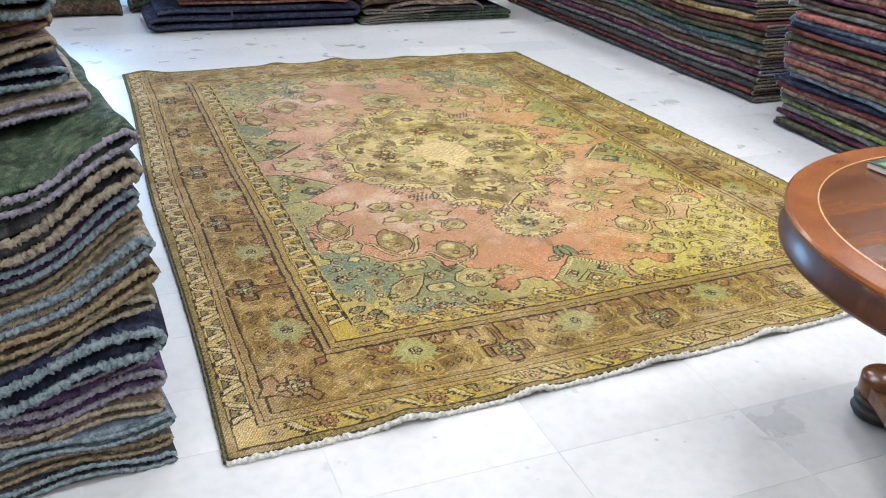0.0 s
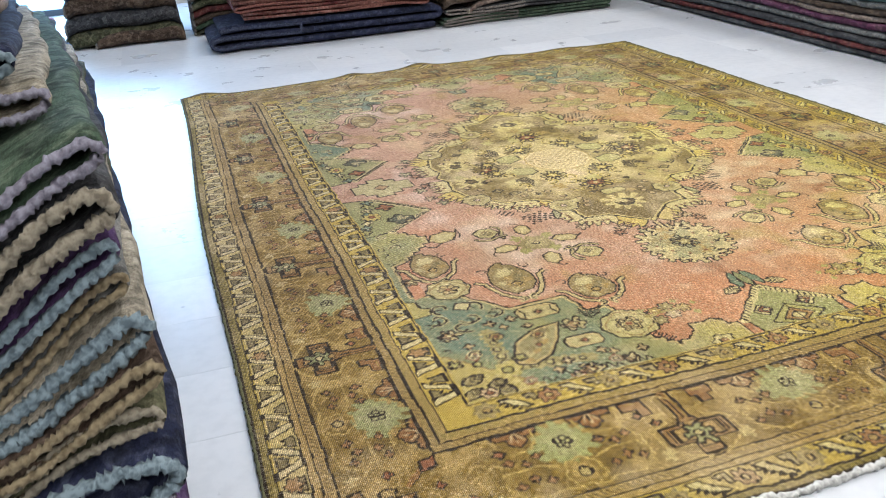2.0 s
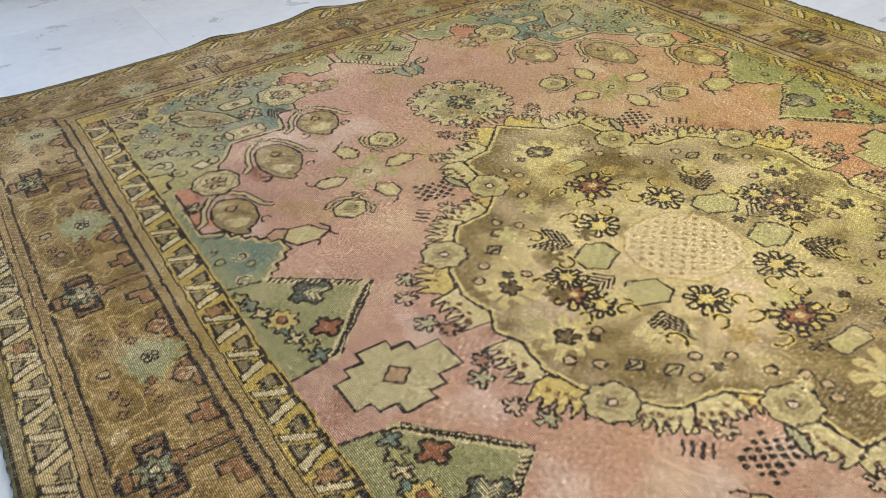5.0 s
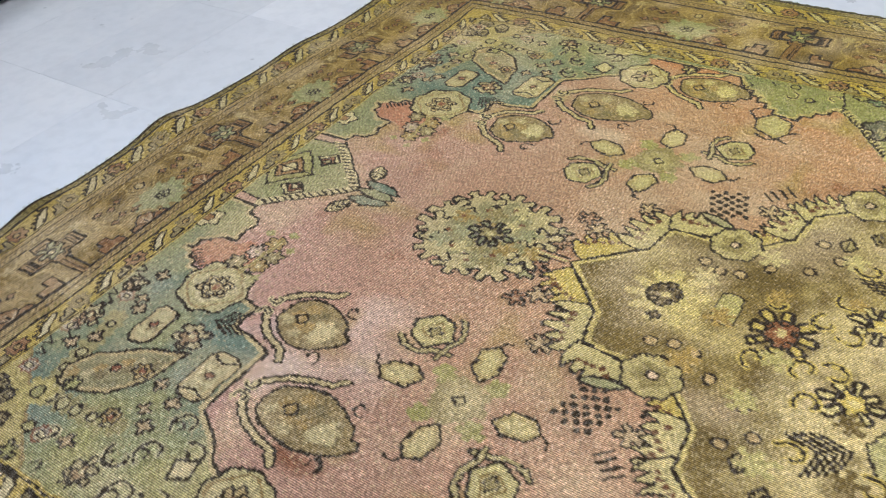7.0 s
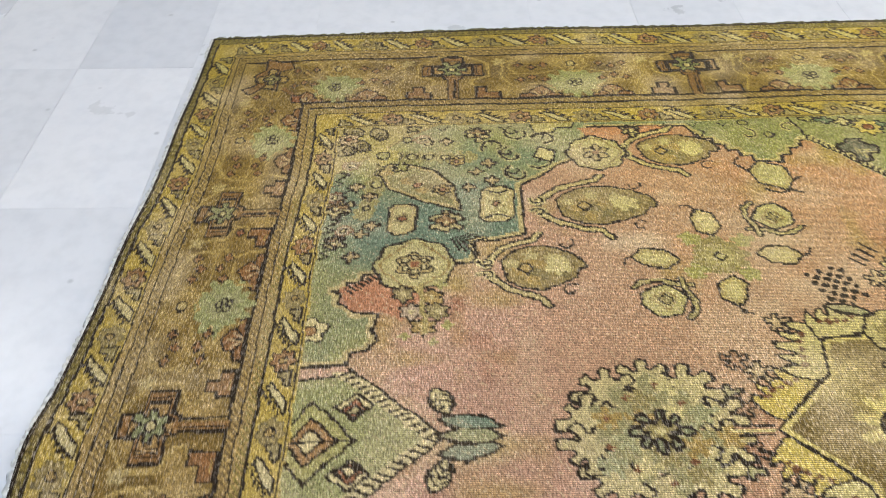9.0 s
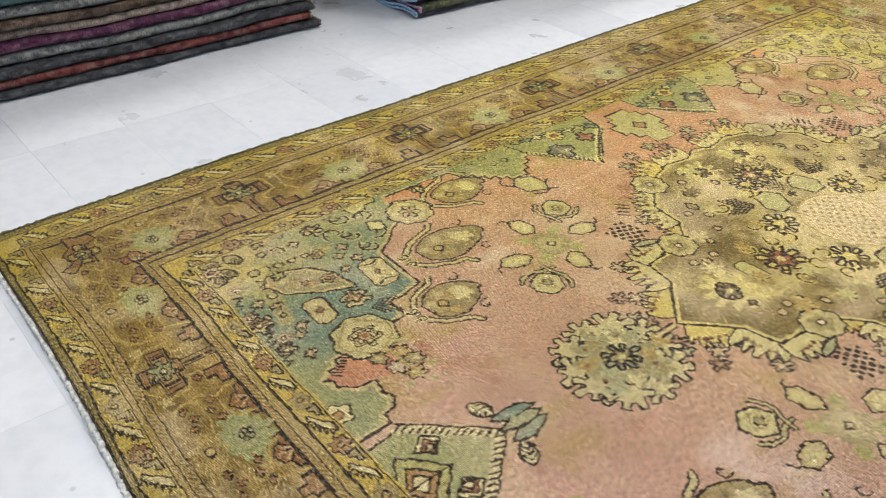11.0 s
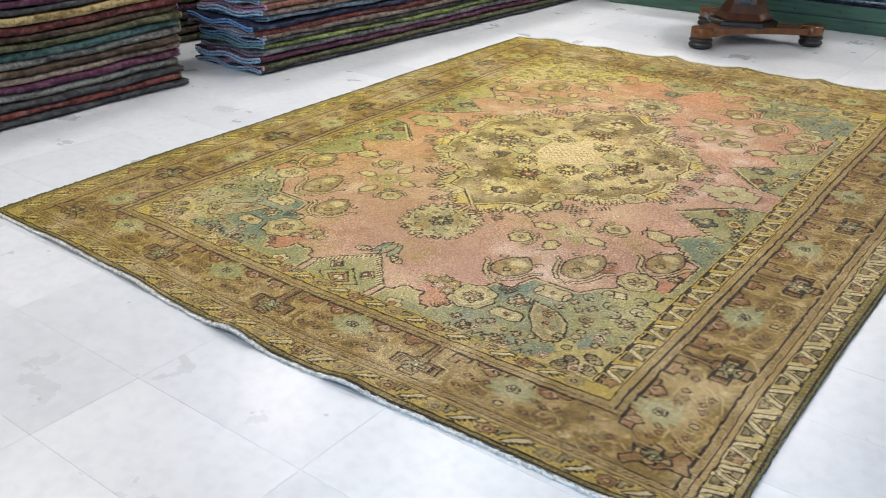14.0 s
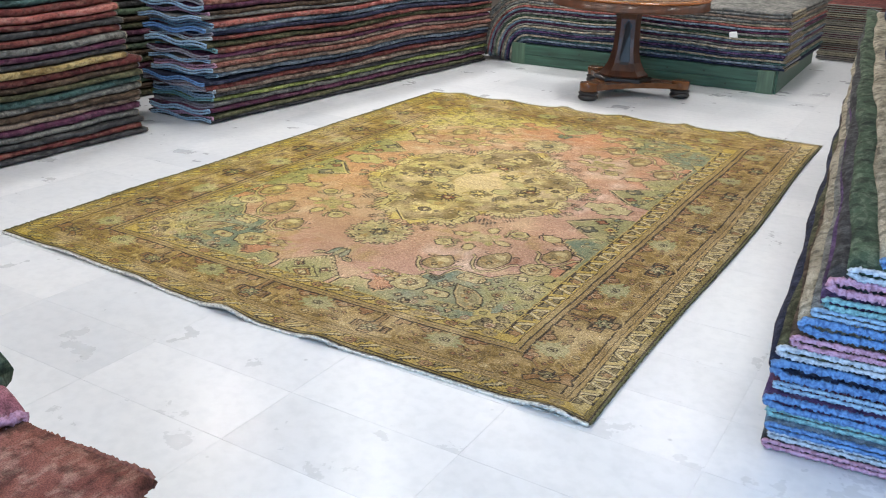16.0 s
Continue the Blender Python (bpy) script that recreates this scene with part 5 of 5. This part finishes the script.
pile_rug("thick folded dark navy rug at the bottom of a pile", "navy", 0.30, 1.97, 5.35, 0.006, 0.62, 0.19, 3, ((0, "navy_hem"),), 0.0, 21, across=1)
for k, (dye, h, a, b) in enumerate((("rust", 0.06, 0.50, 1.88), ("maroon", 0.055, 0.47, 1.92), ("rust", 0.065, 0.44, 1.86), ("rust", 0.05, 0.43, 1.90))):
    pile_rug("folded faded %s red rug with worn pattern" % dye, dye, a, b, 5.35 + 0.012 * k, 0.20 + sum((0.06, 0.055, 0.065)[:k]), 0.60, h, 2, ((0, "red_hem"),), 0.0, 50 + k, across=-1 if k % 2 == 0 else 1)
pile_rug("folded rug with a pink fuzzy edge on a pile", "pink", 0.80, 1.75, 5.36, 0.435, 0.5, 0.05, 2, ((0, "rose"),), 0.0, 60)
pile_rug("dark olive rolled rug end on a pile", "green", 0.86, 1.8, 5.38, 0.49, 0.45, 0.09, 2, (), 0.0, 61)
pile_rug("folded dark green rug flat on the floor", "green", 1.98, 3.40, 5.34, 0.006, 0.62, 0.07, 3, ((0, "drab"),), 0.0, 70, group="brown pile", across=1)
pile_rug("folded charcoal rug with a pale hem", "charcoal", 2.02, 3.30, 5.33, 0.078, 0.62, 0.05, 2, ((0, "drab"),), 0.012, 71, group="brown pile", across=1)
pile_rug("grey beige underside of a folded rug", "taupe", 2.20, 3.10, 5.315, 0.13, 0.60, 0.035, 2, ((0, "ivory"), (1, "ivory")), 0.02, 72, group="brown pile")
pile_rug("folded brown rug on a low pile", "brown", 2.0, 3.42, 5.35, 0.165, 0.60, 0.06, 2, ((1, "sand"),), 0.018, 73, group="brown pile")
pile_rug("folded khaki rug on a low pile", "olive", 1.95, 3.30, 5.36, 0.23, 0.60, 0.065, 2, ((0, "drab"),), 0.02, 74, group="brown pile", across=-1)
pile_rug("folded grey rug on top of a low pile", "grey", 2.1, 3.38, 5.40, 0.30, 0.55, 0.06, 2, (), 0.0, 75, group="brown pile")
pile_rug("folded steel blue rug on top of a low pile", "steel", 2.15, 3.30, 5.42, 0.365, 0.52, 0.07, 2, (), 0.0, 76, group="brown pile")
pile_rug("short dark brown folded rug on the floor", "brown", -0.52, 0.13, 6.13, 0.006, 0.5, 0.10, 2, ((0, "drab"),), 0.0, 80, group="dark pile")
for k, (dye, h) in enumerate((("olive", 0.13), ("charcoal", 0.12), ("brown", 0.13), ("navy", 0.12), ("brown", 0.12))):
    pile_rug("folded dark %s rug in a sagging pile" % dye, dye, -0.74 + 0.02 * k, 0.12 - 0.01 * k, 6.19 + 0.01 * k, 0.006 + sum((0.13, 0.12, 0.13, 0.12)[:k]), 0.60, h, 2, ((0, "drab"),), 0.0, 82 + k, group="dark pile")
for k in range(13):
    dye = ("olive", "green", "brown", "maroon", "olive", "taupe", "charcoal")[k % 7]
    pile_rug("folded %s rug in the back row" % dye, dye, 0.22, 3.55, 6.22, 0.006 + 0.056 * k, 0.5, 0.055, 2, ((0, "drab"),), 0.0, 90 + k, group="back row")

# ---------------------------------------------------------------- green chest with rugs laid over it
def paint_wood(name, colour, dark, scale=(1, 14, 14), rough=0.5, strength=0.25):
    m = mat(name, colour, rough)
    n, l, b = nodes_of(m)
    nt = m.node_tree
    t = noise_node(nt, 3.0, 5, "Object", scale)
    r = ramp_node(nt, t.outputs[0], [(0.32, dark), (0.62, colour)])
    s = noise_node(nt, 7, 4)
    sr = ramp_node(nt, s.outputs[0], [(0.35, (0.8,) * 3), (0.6, (1, 1, 1))])
    l.new(mix_node(nt, 0.7, r.outputs[0], sr.outputs[0], "MULTIPLY"), b.inputs["Base Color"])
    l.new(bump_node(nt, t.outputs[0], strength, 0.003), b.inputs["Normal"])
    return m


GREENWOOD = paint_wood("green_stained_wood", (0.040, 0.105, 0.07), (0.018, 0.05, 0.033))
PALEGREEN = paint_wood("pale_green_wood", (0.085, 0.15, 0.095), (0.05, 0.09, 0.06), (14, 14, 1))
KNOT = mat("wood_knot", (0.02, 0.028, 0.018), 0.7)
chest = tagged(empty("rug_platform", 0.66, -1.68, 0, 1.5), "low green-stained wooden platform carrying a pile of rugs", "platform")
for x0, x1 in ((0.02, 0.16), (2.36, 2.50)):
    part("corner_board", box_bm(x0, -0.012, 0.0, x1, 0.02, 0.20, 0.004), PALEGREEN, chest)
part("front_board", box_bm(0.16, -0.005, 0.004, 2.36, 0.02, 0.096, 0.003), GREENWOOD, chest)
part("front_board", box_bm(0.16, -0.002, 0.099, 2.36, 0.02, 0.195, 0.003), GREENWOOD, chest)
part("side_board", box_bm(-0.004, -2.1, 0.0, 0.02, -0.012, 0.195, 0.003), GREENWOOD, chest)
part("side_board", box_bm(2.50, -2.1, 0.0, 2.524, -0.012, 0.195, 0.003), GREENWOOD, chest)
part("deck", box_bm(0.0, -2.1, 0.18, 2.52, -0.014, 0.198), GREENWOOD, chest)
for kx, kz in ((0.42, 0.05), (0.62, 0.14), (0.95, 0.13), (1.5, 0.06), (1.8, 0.15), (2.1, 0.12)):
    bm = bmesh.new()
    bmesh.ops.create_cone(bm, cap_ends=True, segments=10, radius1=0.009, radius2=0.007, depth=0.004, matrix=pose(kx, 0.0205, kz, 90))
    part("knot", bm, KNOT, chest)
chest.matrix_world = pose(0.66, -1.68, 0, 0, 0, 1.6)
PX0, PX1, PY = 0.62, 3.02, -1.66
z = 0.0
strip = ["navy", "steel", "teal", "beige", "navy", "purple", "steel", "beige", "grey", "plum", "steel", "beige", "green", "grey", "plum", "steel", "coral", "beige", "grey", "taupe", "grey", "grey"]
gd = np.random.RandomState(33)
for k, dye in enumerate(strip):
    h = 0.021 if k < 18 else 0.026
    jig, over = 0.03 * (gd.rand() - 0.5), 0.02 * gd.rand()

    def spot(l, a, b, z=z, jig=jig, over=over):
        x = PX0 + jig + l
        hh = z + b
        y = PY + 0.02 - a + jig * 0.4 + 0.05 * (x - PX0) / 2.4
        wav = 0.007 * math.sin(x * 4.2) + 0.004 * math.sin(x * 9 + z * 9)
        if x <= PX1:
            return (x, y, 0.205 + hh + wav * min(1, hh * 8))
        r = hh + 0.10
        e = x - PX1
        t = min(e / r, 1.45)
        xx = PX1 + r * math.sin(t) * 0.9
        zz = 0.105 + r * math.cos(t)
        rest = e - t * r
        if rest > 0:
            zz -= rest
            xx += rest * 0.12
        return (xx, y + 0.004 * math.sin(e * 30), max(0.006 + 0.002 * k, zz))

    length = PX1 - PX0 + (z + 0.10) * 1.45 + 0.10 + over
    ob = folded_rug("flat_rug", "thin %s rug laid over the green platform" % dye, spot, length, 1.9, h, 1, dye, gd, ((0, ("ivory", "ivory", "lilac", "sand")[k % 4]),), group="rugs on the platform", thin=0.8, steps_n=46)
    z += h
# paper tag on the pile
TAGW = mat("paper", (0.8, 0.8, 0.78), 0.7)
tag = tagged(mesh_ob("paper_tag", [(-0.035, 0, -0.02), (0.035, 0.004, -0.025), (0.04, 0.006, 0.02), (-0.02, 0.002, 0.03), (-0.035, 0.003, -0.02), (0.035, 0.007, -0.025), (0.04, 0.009, 0.02), (-0.02, 0.005, 0.03)], [(0, 1, 2, 3), (7, 6, 5, 4), (0, 4, 5, 1), (1, 5, 6, 2), (2, 6, 7, 3), (3, 7, 4, 0)], TAGW, smooth=False), "small white paper price tag on the rug pile", "tag")
tag.location = (1.06, -1.615, 0.475)

# red-topped pile further back
for k in range(13):
    dye = ("charcoal", "beige", "maroon", "brown", "taupe", "plum", "grey")[k % 7] if k < 11 else "maroon"
    g = np.random.RandomState(400 + k)

    def spot(l, a, b, z=0.006 + 0.045 * k, j=0.03 * g.rand()):
        return (0.72 - a * 0.9 + j * 0.3, -4.10 - l + j, z + b + 0.004 * math.sin(l * 6))

    folded_rug("folded_rug", "folded %s rug in a red-topped pile" % dye, spot, 2.2, 0.9, 0.044, 2, dye, g, ((0, ("drab", "ivory", "drab")[k % 3]),), group="red-topped pile", thin=0.6)
for k in range(14):
    dye = ("charcoal", "navy", "brown", "steel", "grey")[k % 5]
    g = np.random.RandomState(450 + k)

    def spot(l, a, b, z=0.006 + 0.06 * k, j=0.03 * g.rand()):
        return (-0.25 - a, -5.2 - l + j, z + b)

    folded_rug("folded_rug", "folded %s rug in a distant dark pile" % dye, spot, 2.2, 0.9, 0.058, 2, dye, g, (), group="distant pile", steps_n=6)

# ---------------------------------------------------------------- round pedestal table
def polished(name, a, b2, stretch, rough=0.22):
    m = mat(name, a, rough)
    n, l, b = nodes_of(m)
    nt = m.node_tree
    t = noise_node(nt, 2.2, 6, "Object", stretch)
    r = ramp_node(nt, t.outputs[0], [(0.3, b2), (0.7, a)])
    f = noise_node(nt, 30, 3, "Object", stretch)
    fr = ramp_node(nt, f.outputs[0], [(0.35, (0.72,) * 3), (0.55, (1, 1, 1))])
    l.new(mix_node(nt, 0.6, r.outputs[0], fr.outputs[0], "MULTIPLY"), b.inputs["Base Color"])
    b.inputs["Coat Weight"].default_value, b.inputs["Coat Roughness"].default_value = 0.15, 0.15
    b.inputs["Specular IOR Level"].default_value = 0.35
    return m


MAHOG = polished("mahogany", (0.17, 0.062, 0.018), (0.085, 0.029, 0.009), (1.2, 9, 9))
BAND = polished("cross_band", (0.27, 0.095, 0.028), (0.19, 0.060, 0.018), (6, 6, 6))
INLAY = mat("boxwood_line", (0.55, 0.34, 0.12), 0.3)
DARKWOOD = polished("dark_mahogany", (0.10, 0.034, 0.015), (0.05, 0.018, 0.009), (8, 8, 1.5), 0.38)
EBONY = mat("ebonised", (0.006, 0.005, 0.005), 0.4)
TX, TY = 1.745, -0.86
table = tagged(empty("pedestal_table", TX, TY, 0, 0), "round polished mahogany pedestal table with three scroll feet", "table")
table.scale.z = 1.03
R = 0.632


def ring_bm(profile, seg=96):
    bm = bmesh.new()
    rings = [[bm.verts.new((r * math.cos(2 * math.pi * k / seg), r * math.sin(2 * math.pi * k / seg), z)) for k in range(seg)] for r, z in profile]
    for a, b in zip(rings, rings[1:] + rings[:1]):
        for k in range(seg):
            bm.faces.new((a[k], a[(k + 1) % seg], b[(k + 1) % seg], b[k]))
    return bm


part("tabletop", lathe_bm([(0.02, 0.705), (R - 0.03, 0.705), (R - 0.07, 0.776), (0.02, 0.776)], 96), MAHOG, table)
part("cross_banding", ring_bm([(R - 0.072, 0.74), (R - 0.072, 0.7765), (R - 0.006, 0.7775), (R, 0.772), (R, 0.766), (R - 0.03, 0.74)]), BAND, table, "lighter crossbanded rim of the top")
part("apron", ring_bm([(R - 0.012, 0.766), (R - 0.005, 0.764), (R - 0.004, 0.715), (R + 0.002, 0.708), (R, 0.698), (R - 0.02, 0.694), (R - 0.06, 0.70), (R - 0.06, 0.76)]), DARKWOOD, table, "dark polished moulded edge", True)
part("inlay_line", ring_bm([(0.405, 0.7762), (0.405, 0.7772), (0.409, 0.7772), (0.409, 0.7762)]), INLAY, table, "thin pale inlaid ring")
part("inlay_line", ring_bm([(R - 0.075, 0.7762), (R - 0.075, 0.7778), (R - 0.072, 0.7778), (R - 0.072, 0.7762)]), INLAY, table)


def column_bm(profile, turn):
    bm = bmesh.new()
    rings = []
    for r, z in profile:
        ring = []
        for k in range(3):
            for o in (-24, 24):
                t = radians(turn + 120 * k + 60 + o)
                ring.append(bm.verts.new((r * math.cos(t), r * math.sin(t), z)))
        rings.append(ring)
    for a, b in zip(rings, rings[1:]):
        for k in range(6):
            bm.faces.new((a[k], a[(k + 1) % 6], b[(k + 1) % 6], b[k]))
    bm.faces.new(rings[0])
    bm.faces.new(rings[-1])
    return bm


TURN = 108
part("column", column_bm([(0.20, 0.150), (0.205, 0.165), (0.17, 0.20), (0.135, 0.26), (0.112, 0.34), (0.102, 0.45), (0.10, 0.60), (0.115, 0.66), (0.15, 0.70), (0.15, 0.706)], TURN), DARKWOOD, table)
part("plinth", column_bm([(0.235, 0.118), (0.24, 0.125), (0.24, 0.148), (0.225, 0.152)], TURN), EBONY, table, "black plinth under the column")
for k in range(3):
    t = radians(TURN + 120 * k)
    bm = bmesh.new()
    face = [(-0.036, 0.25), (0.036, 0.25), (0.036, 0.27), (0.042, 0.285), (0.024, 0.52), (0.036, 0.55), (0.0, 0.60), (-0.036, 0.55), (-0.024, 0.52), (-0.042, 0.285), (-0.036, 0.27)]
    prof = [(0.20, 0.175), (0.26, 0.140), (0.34, 0.112), (0.45, 0.102), (0.60, 0.10)]
    out = []
    for lift in (-0.004, 0.003):
        ring = []
        for x, zz in face:
            rr = np.interp(zz, [p[0] for p in prof], [p[1] for p in prof]) * math.cos(radians(36)) + lift
            ring.append(bm.verts.new((rr * math.cos(t) - x * math.sin(t), rr * math.sin(t) + x * math.cos(t), zz)))
        out.append(ring)
    bm.faces.new(out[1])
    for i in range(len(face)):
        j = (i + 1) % len(face)
        bm.faces.new((out[0][i], out[0][j], out[1][j], out[1][i]))
    part("inset_panel", bm, EBONY, table, "black pointed inset panel")
bm = bmesh.new()
outline = []
FEET = (76.0, 196.5, 319.5)
for k, deg in enumerate(FEET):
    t = radians(deg)
    for o, rr in ((-0.062, 0.50), (0.062, 0.50)):
        outline.append((rr * math.cos(t) - o * math.sin(t), rr * math.sin(t) + o * math.cos(t)))
    t2 = radians((deg + (FEET[(k + 1) % 3] + (360 if k == 2 else 0))) / 2)
    nxt = radians(FEET[(k + 1) % 3])
    a = np.array(outline[-1])
    b = np.array((0.50 * math.cos(nxt) + 0.062 * math.sin(nxt), 0.50 * math.sin(nxt) - 0.062 * math.cos(nxt)))
    mid = 0.115 * np.array((math.cos(t2), math.sin(t2)))
    for q in range(1, 10):
        f = q / 10
        outline.append(tuple((1 - f) ** 2 * a + 2 * f * (1 - f) * mid + f * f * b))
lower, upper = [bm.verts.new((x, y, 0.078)) for x, y in outline], [bm.verts.new((x, y, 0.120)) for x, y in outline]
bm.faces.new(lower)
bm.faces.new(upper)
for i in range(len(outline)):
    j = (i + 1) % len(outline)
    bm.faces.new((lower[i], lower[j], upper[j], upper[i]))
part("tripod_base", bm, MAHOG, table)
for deg in FEET:
    t = radians(deg)
    x, y = 0.475 * math.cos(t), 0.475 * math.sin(t)
    foot = part("scroll_foot", lathe_bm([(0.066, 0.072), (0.074, 0.078), (0.074, 0.132), (0.068, 0.138)], 28, at=(x, y)), MAHOG, table, "", True)
    part("bun", lathe_bm([(0.05, 0.0), (0.072, 0.008), (0.082, 0.024), (0.076, 0.038), (0.064, 0.044), (0.078, 0.052), (0.080, 0.062), (0.066, 0.072)], 28, at=(x, y)), EBONY, foot, "black turned bun foot", True)

# printed matter on the table
COVER = mat("dark_cover", (0.02, 0.035, 0.025), 0.3)
PAGES = mat("page_edges", (0.78, 0.77, 0.73), 0.7)
mag = tagged(empty("magazine", 1.725, -0.50, 0.8025, 4), "dark-covered magazine lying on the polished table", "magazine")
part("pages", box_bm(-0.11, -0.15, 0.0, 0.11, 0.15, 0.014, 0.002), PAGES, mag)
part("cover", box_bm(-0.113, -0.153, 0.0145, 0.113, 0.153, 0.016), COVER, mag)
part("print_block", box_bm(-0.10, 0.02, 0.0163, 0.04, 0.13, 0.0168), mat("green_print", (0.12, 0.3, 0.14), 0.4), mag, "small green printed picture")
part("print_block", box_bm(-0.06, -0.06, 0.0163, 0.09, -0.045, 0.0168), PAGES, mag)
sheet = tagged(empty("open_leaflet", 1.54, -0.92, 0.8025, -20), "open white leaflet lying on the table", "leaflet")
for s in (-1, 1):
    vs = [(s * 0.10 * i / 6, y, 0.002 + 0.012 * math.sin(math.pi * i / 6) + dz) for dz in (0, 0.002) for i in range(7) for y in (-0.13, 0.13)]
    fs = [(2 * i, 2 * i + 2, 2 * i + 3, 2 * i + 1) for i in range(6)] + [(14 + 2 * i, 14 + 2 * i + 1, 14 + 2 * i + 3, 14 + 2 * i + 2) for i in range(6)]
    mesh_ob("page", vs, fs, TAGW, sheet)

# ---------------------------------------------------------------- shop door
ALU = mat("door_metal", (0.10, 0.11, 0.12), 0.4, 0.8)
door = tagged(empty("door_1", -1.6, YN, 0), "glazed shop door frame with bright daylight behind", "door", kind="structure")
for x0, x1 in ((0.0, 0.06), (0.82, 0.88), (1.64, 1.70)):
    part("door_frame", box_bm(x0, 0.02, 0.0, x1, 0.08, 2.25, 0.004), ALU, door)
for z0 in (0.0, 0.30, 2.19):
    part("door_rail", box_bm(0.06, 0.025, z0, 1.64, 0.075, z0 + 0.06, 0.004), ALU, door)
street = mat("street_daylight", (0.8, 0.85, 0.9))
n, l, b = nodes_of(street)
b.inputs["Emission Color"].default_value = (0.28, 0.60, 1.0, 1)
b.inputs["Emission Strength"].default_value = 14.0
bd = mesh_ob("backdrop", [(-4, YN + 3.4, -0.05), (3, YN + 3.4, -0.05), (3, YN + 3.4, 4), (-4, YN + 3.4, 4)], [(0, 1, 2, 3)], street, smooth=False)
tagged(bd, "bright daylit street outside the door", "backdrop", kind="structure")

# ---------------------------------------------------------------- marble tiles
TW, TH = 0.61, 0.3123
bm = box_bm(-TW / 2 + 0.0004, -TH / 2 + 0.0004, -0.02, TW / 2 - 0.0004, TH / 2 - 0.0004, 0.0)
TILE = bpy.data.meshes.new("tile")
bm.to_mesh(TILE)
bm.free()
TILE.materials.append(MARBLE)
rest_v, rest_f = [], []
gt = np.random.RandomState(2)
nx0, nx1 = int((XW - 2.09) / TW) - 1, int((XE - 2.09) / TW) + 1
ny0, ny1 = int((YS - 4.45) / TH) - 1, int((YN - 4.45) / TH) + 1
for j in range(ny0, ny1):
    for i in range(nx0, nx1):
        x, y = 2.09 + TW * (i + 0.5), 4.45 + TH * (j + 0.5)
        if -1.0 < x < 3.8 and -2.2 < y < 6.2:
            t = new("tile", TILE)
            t.parent = floor
            t.location = (x, y, -0.0004 * gt.rand())
        else:
            o = len(rest_v)
            a, c = TW / 2 - 0.0008, TH / 2 - 0.0008
            rest_v += [(x - a, y - c, 0), (x + a, y - c, 0), (x + a, y + c, 0), (x - a, y + c, 0), (x - a, y - c, -0.01), (x + a, y - c, -0.01), (x + a, y + c, -0.01), (x - a, y + c, -0.01)]
            rest_f += [(o, o + 1, o + 2, o + 3), (o, o + 4, o + 5, o + 1), (o + 1, o + 5, o + 6, o + 2), (o + 2, o + 6, o + 7, o + 3), (o + 3, o + 7, o + 4, o)]
rest = mesh_ob("outer_tiling", rest_v, rest_f, MARBLE, floor, smooth=False)
tagged(rest, "white marble tiles", kind="stuff")
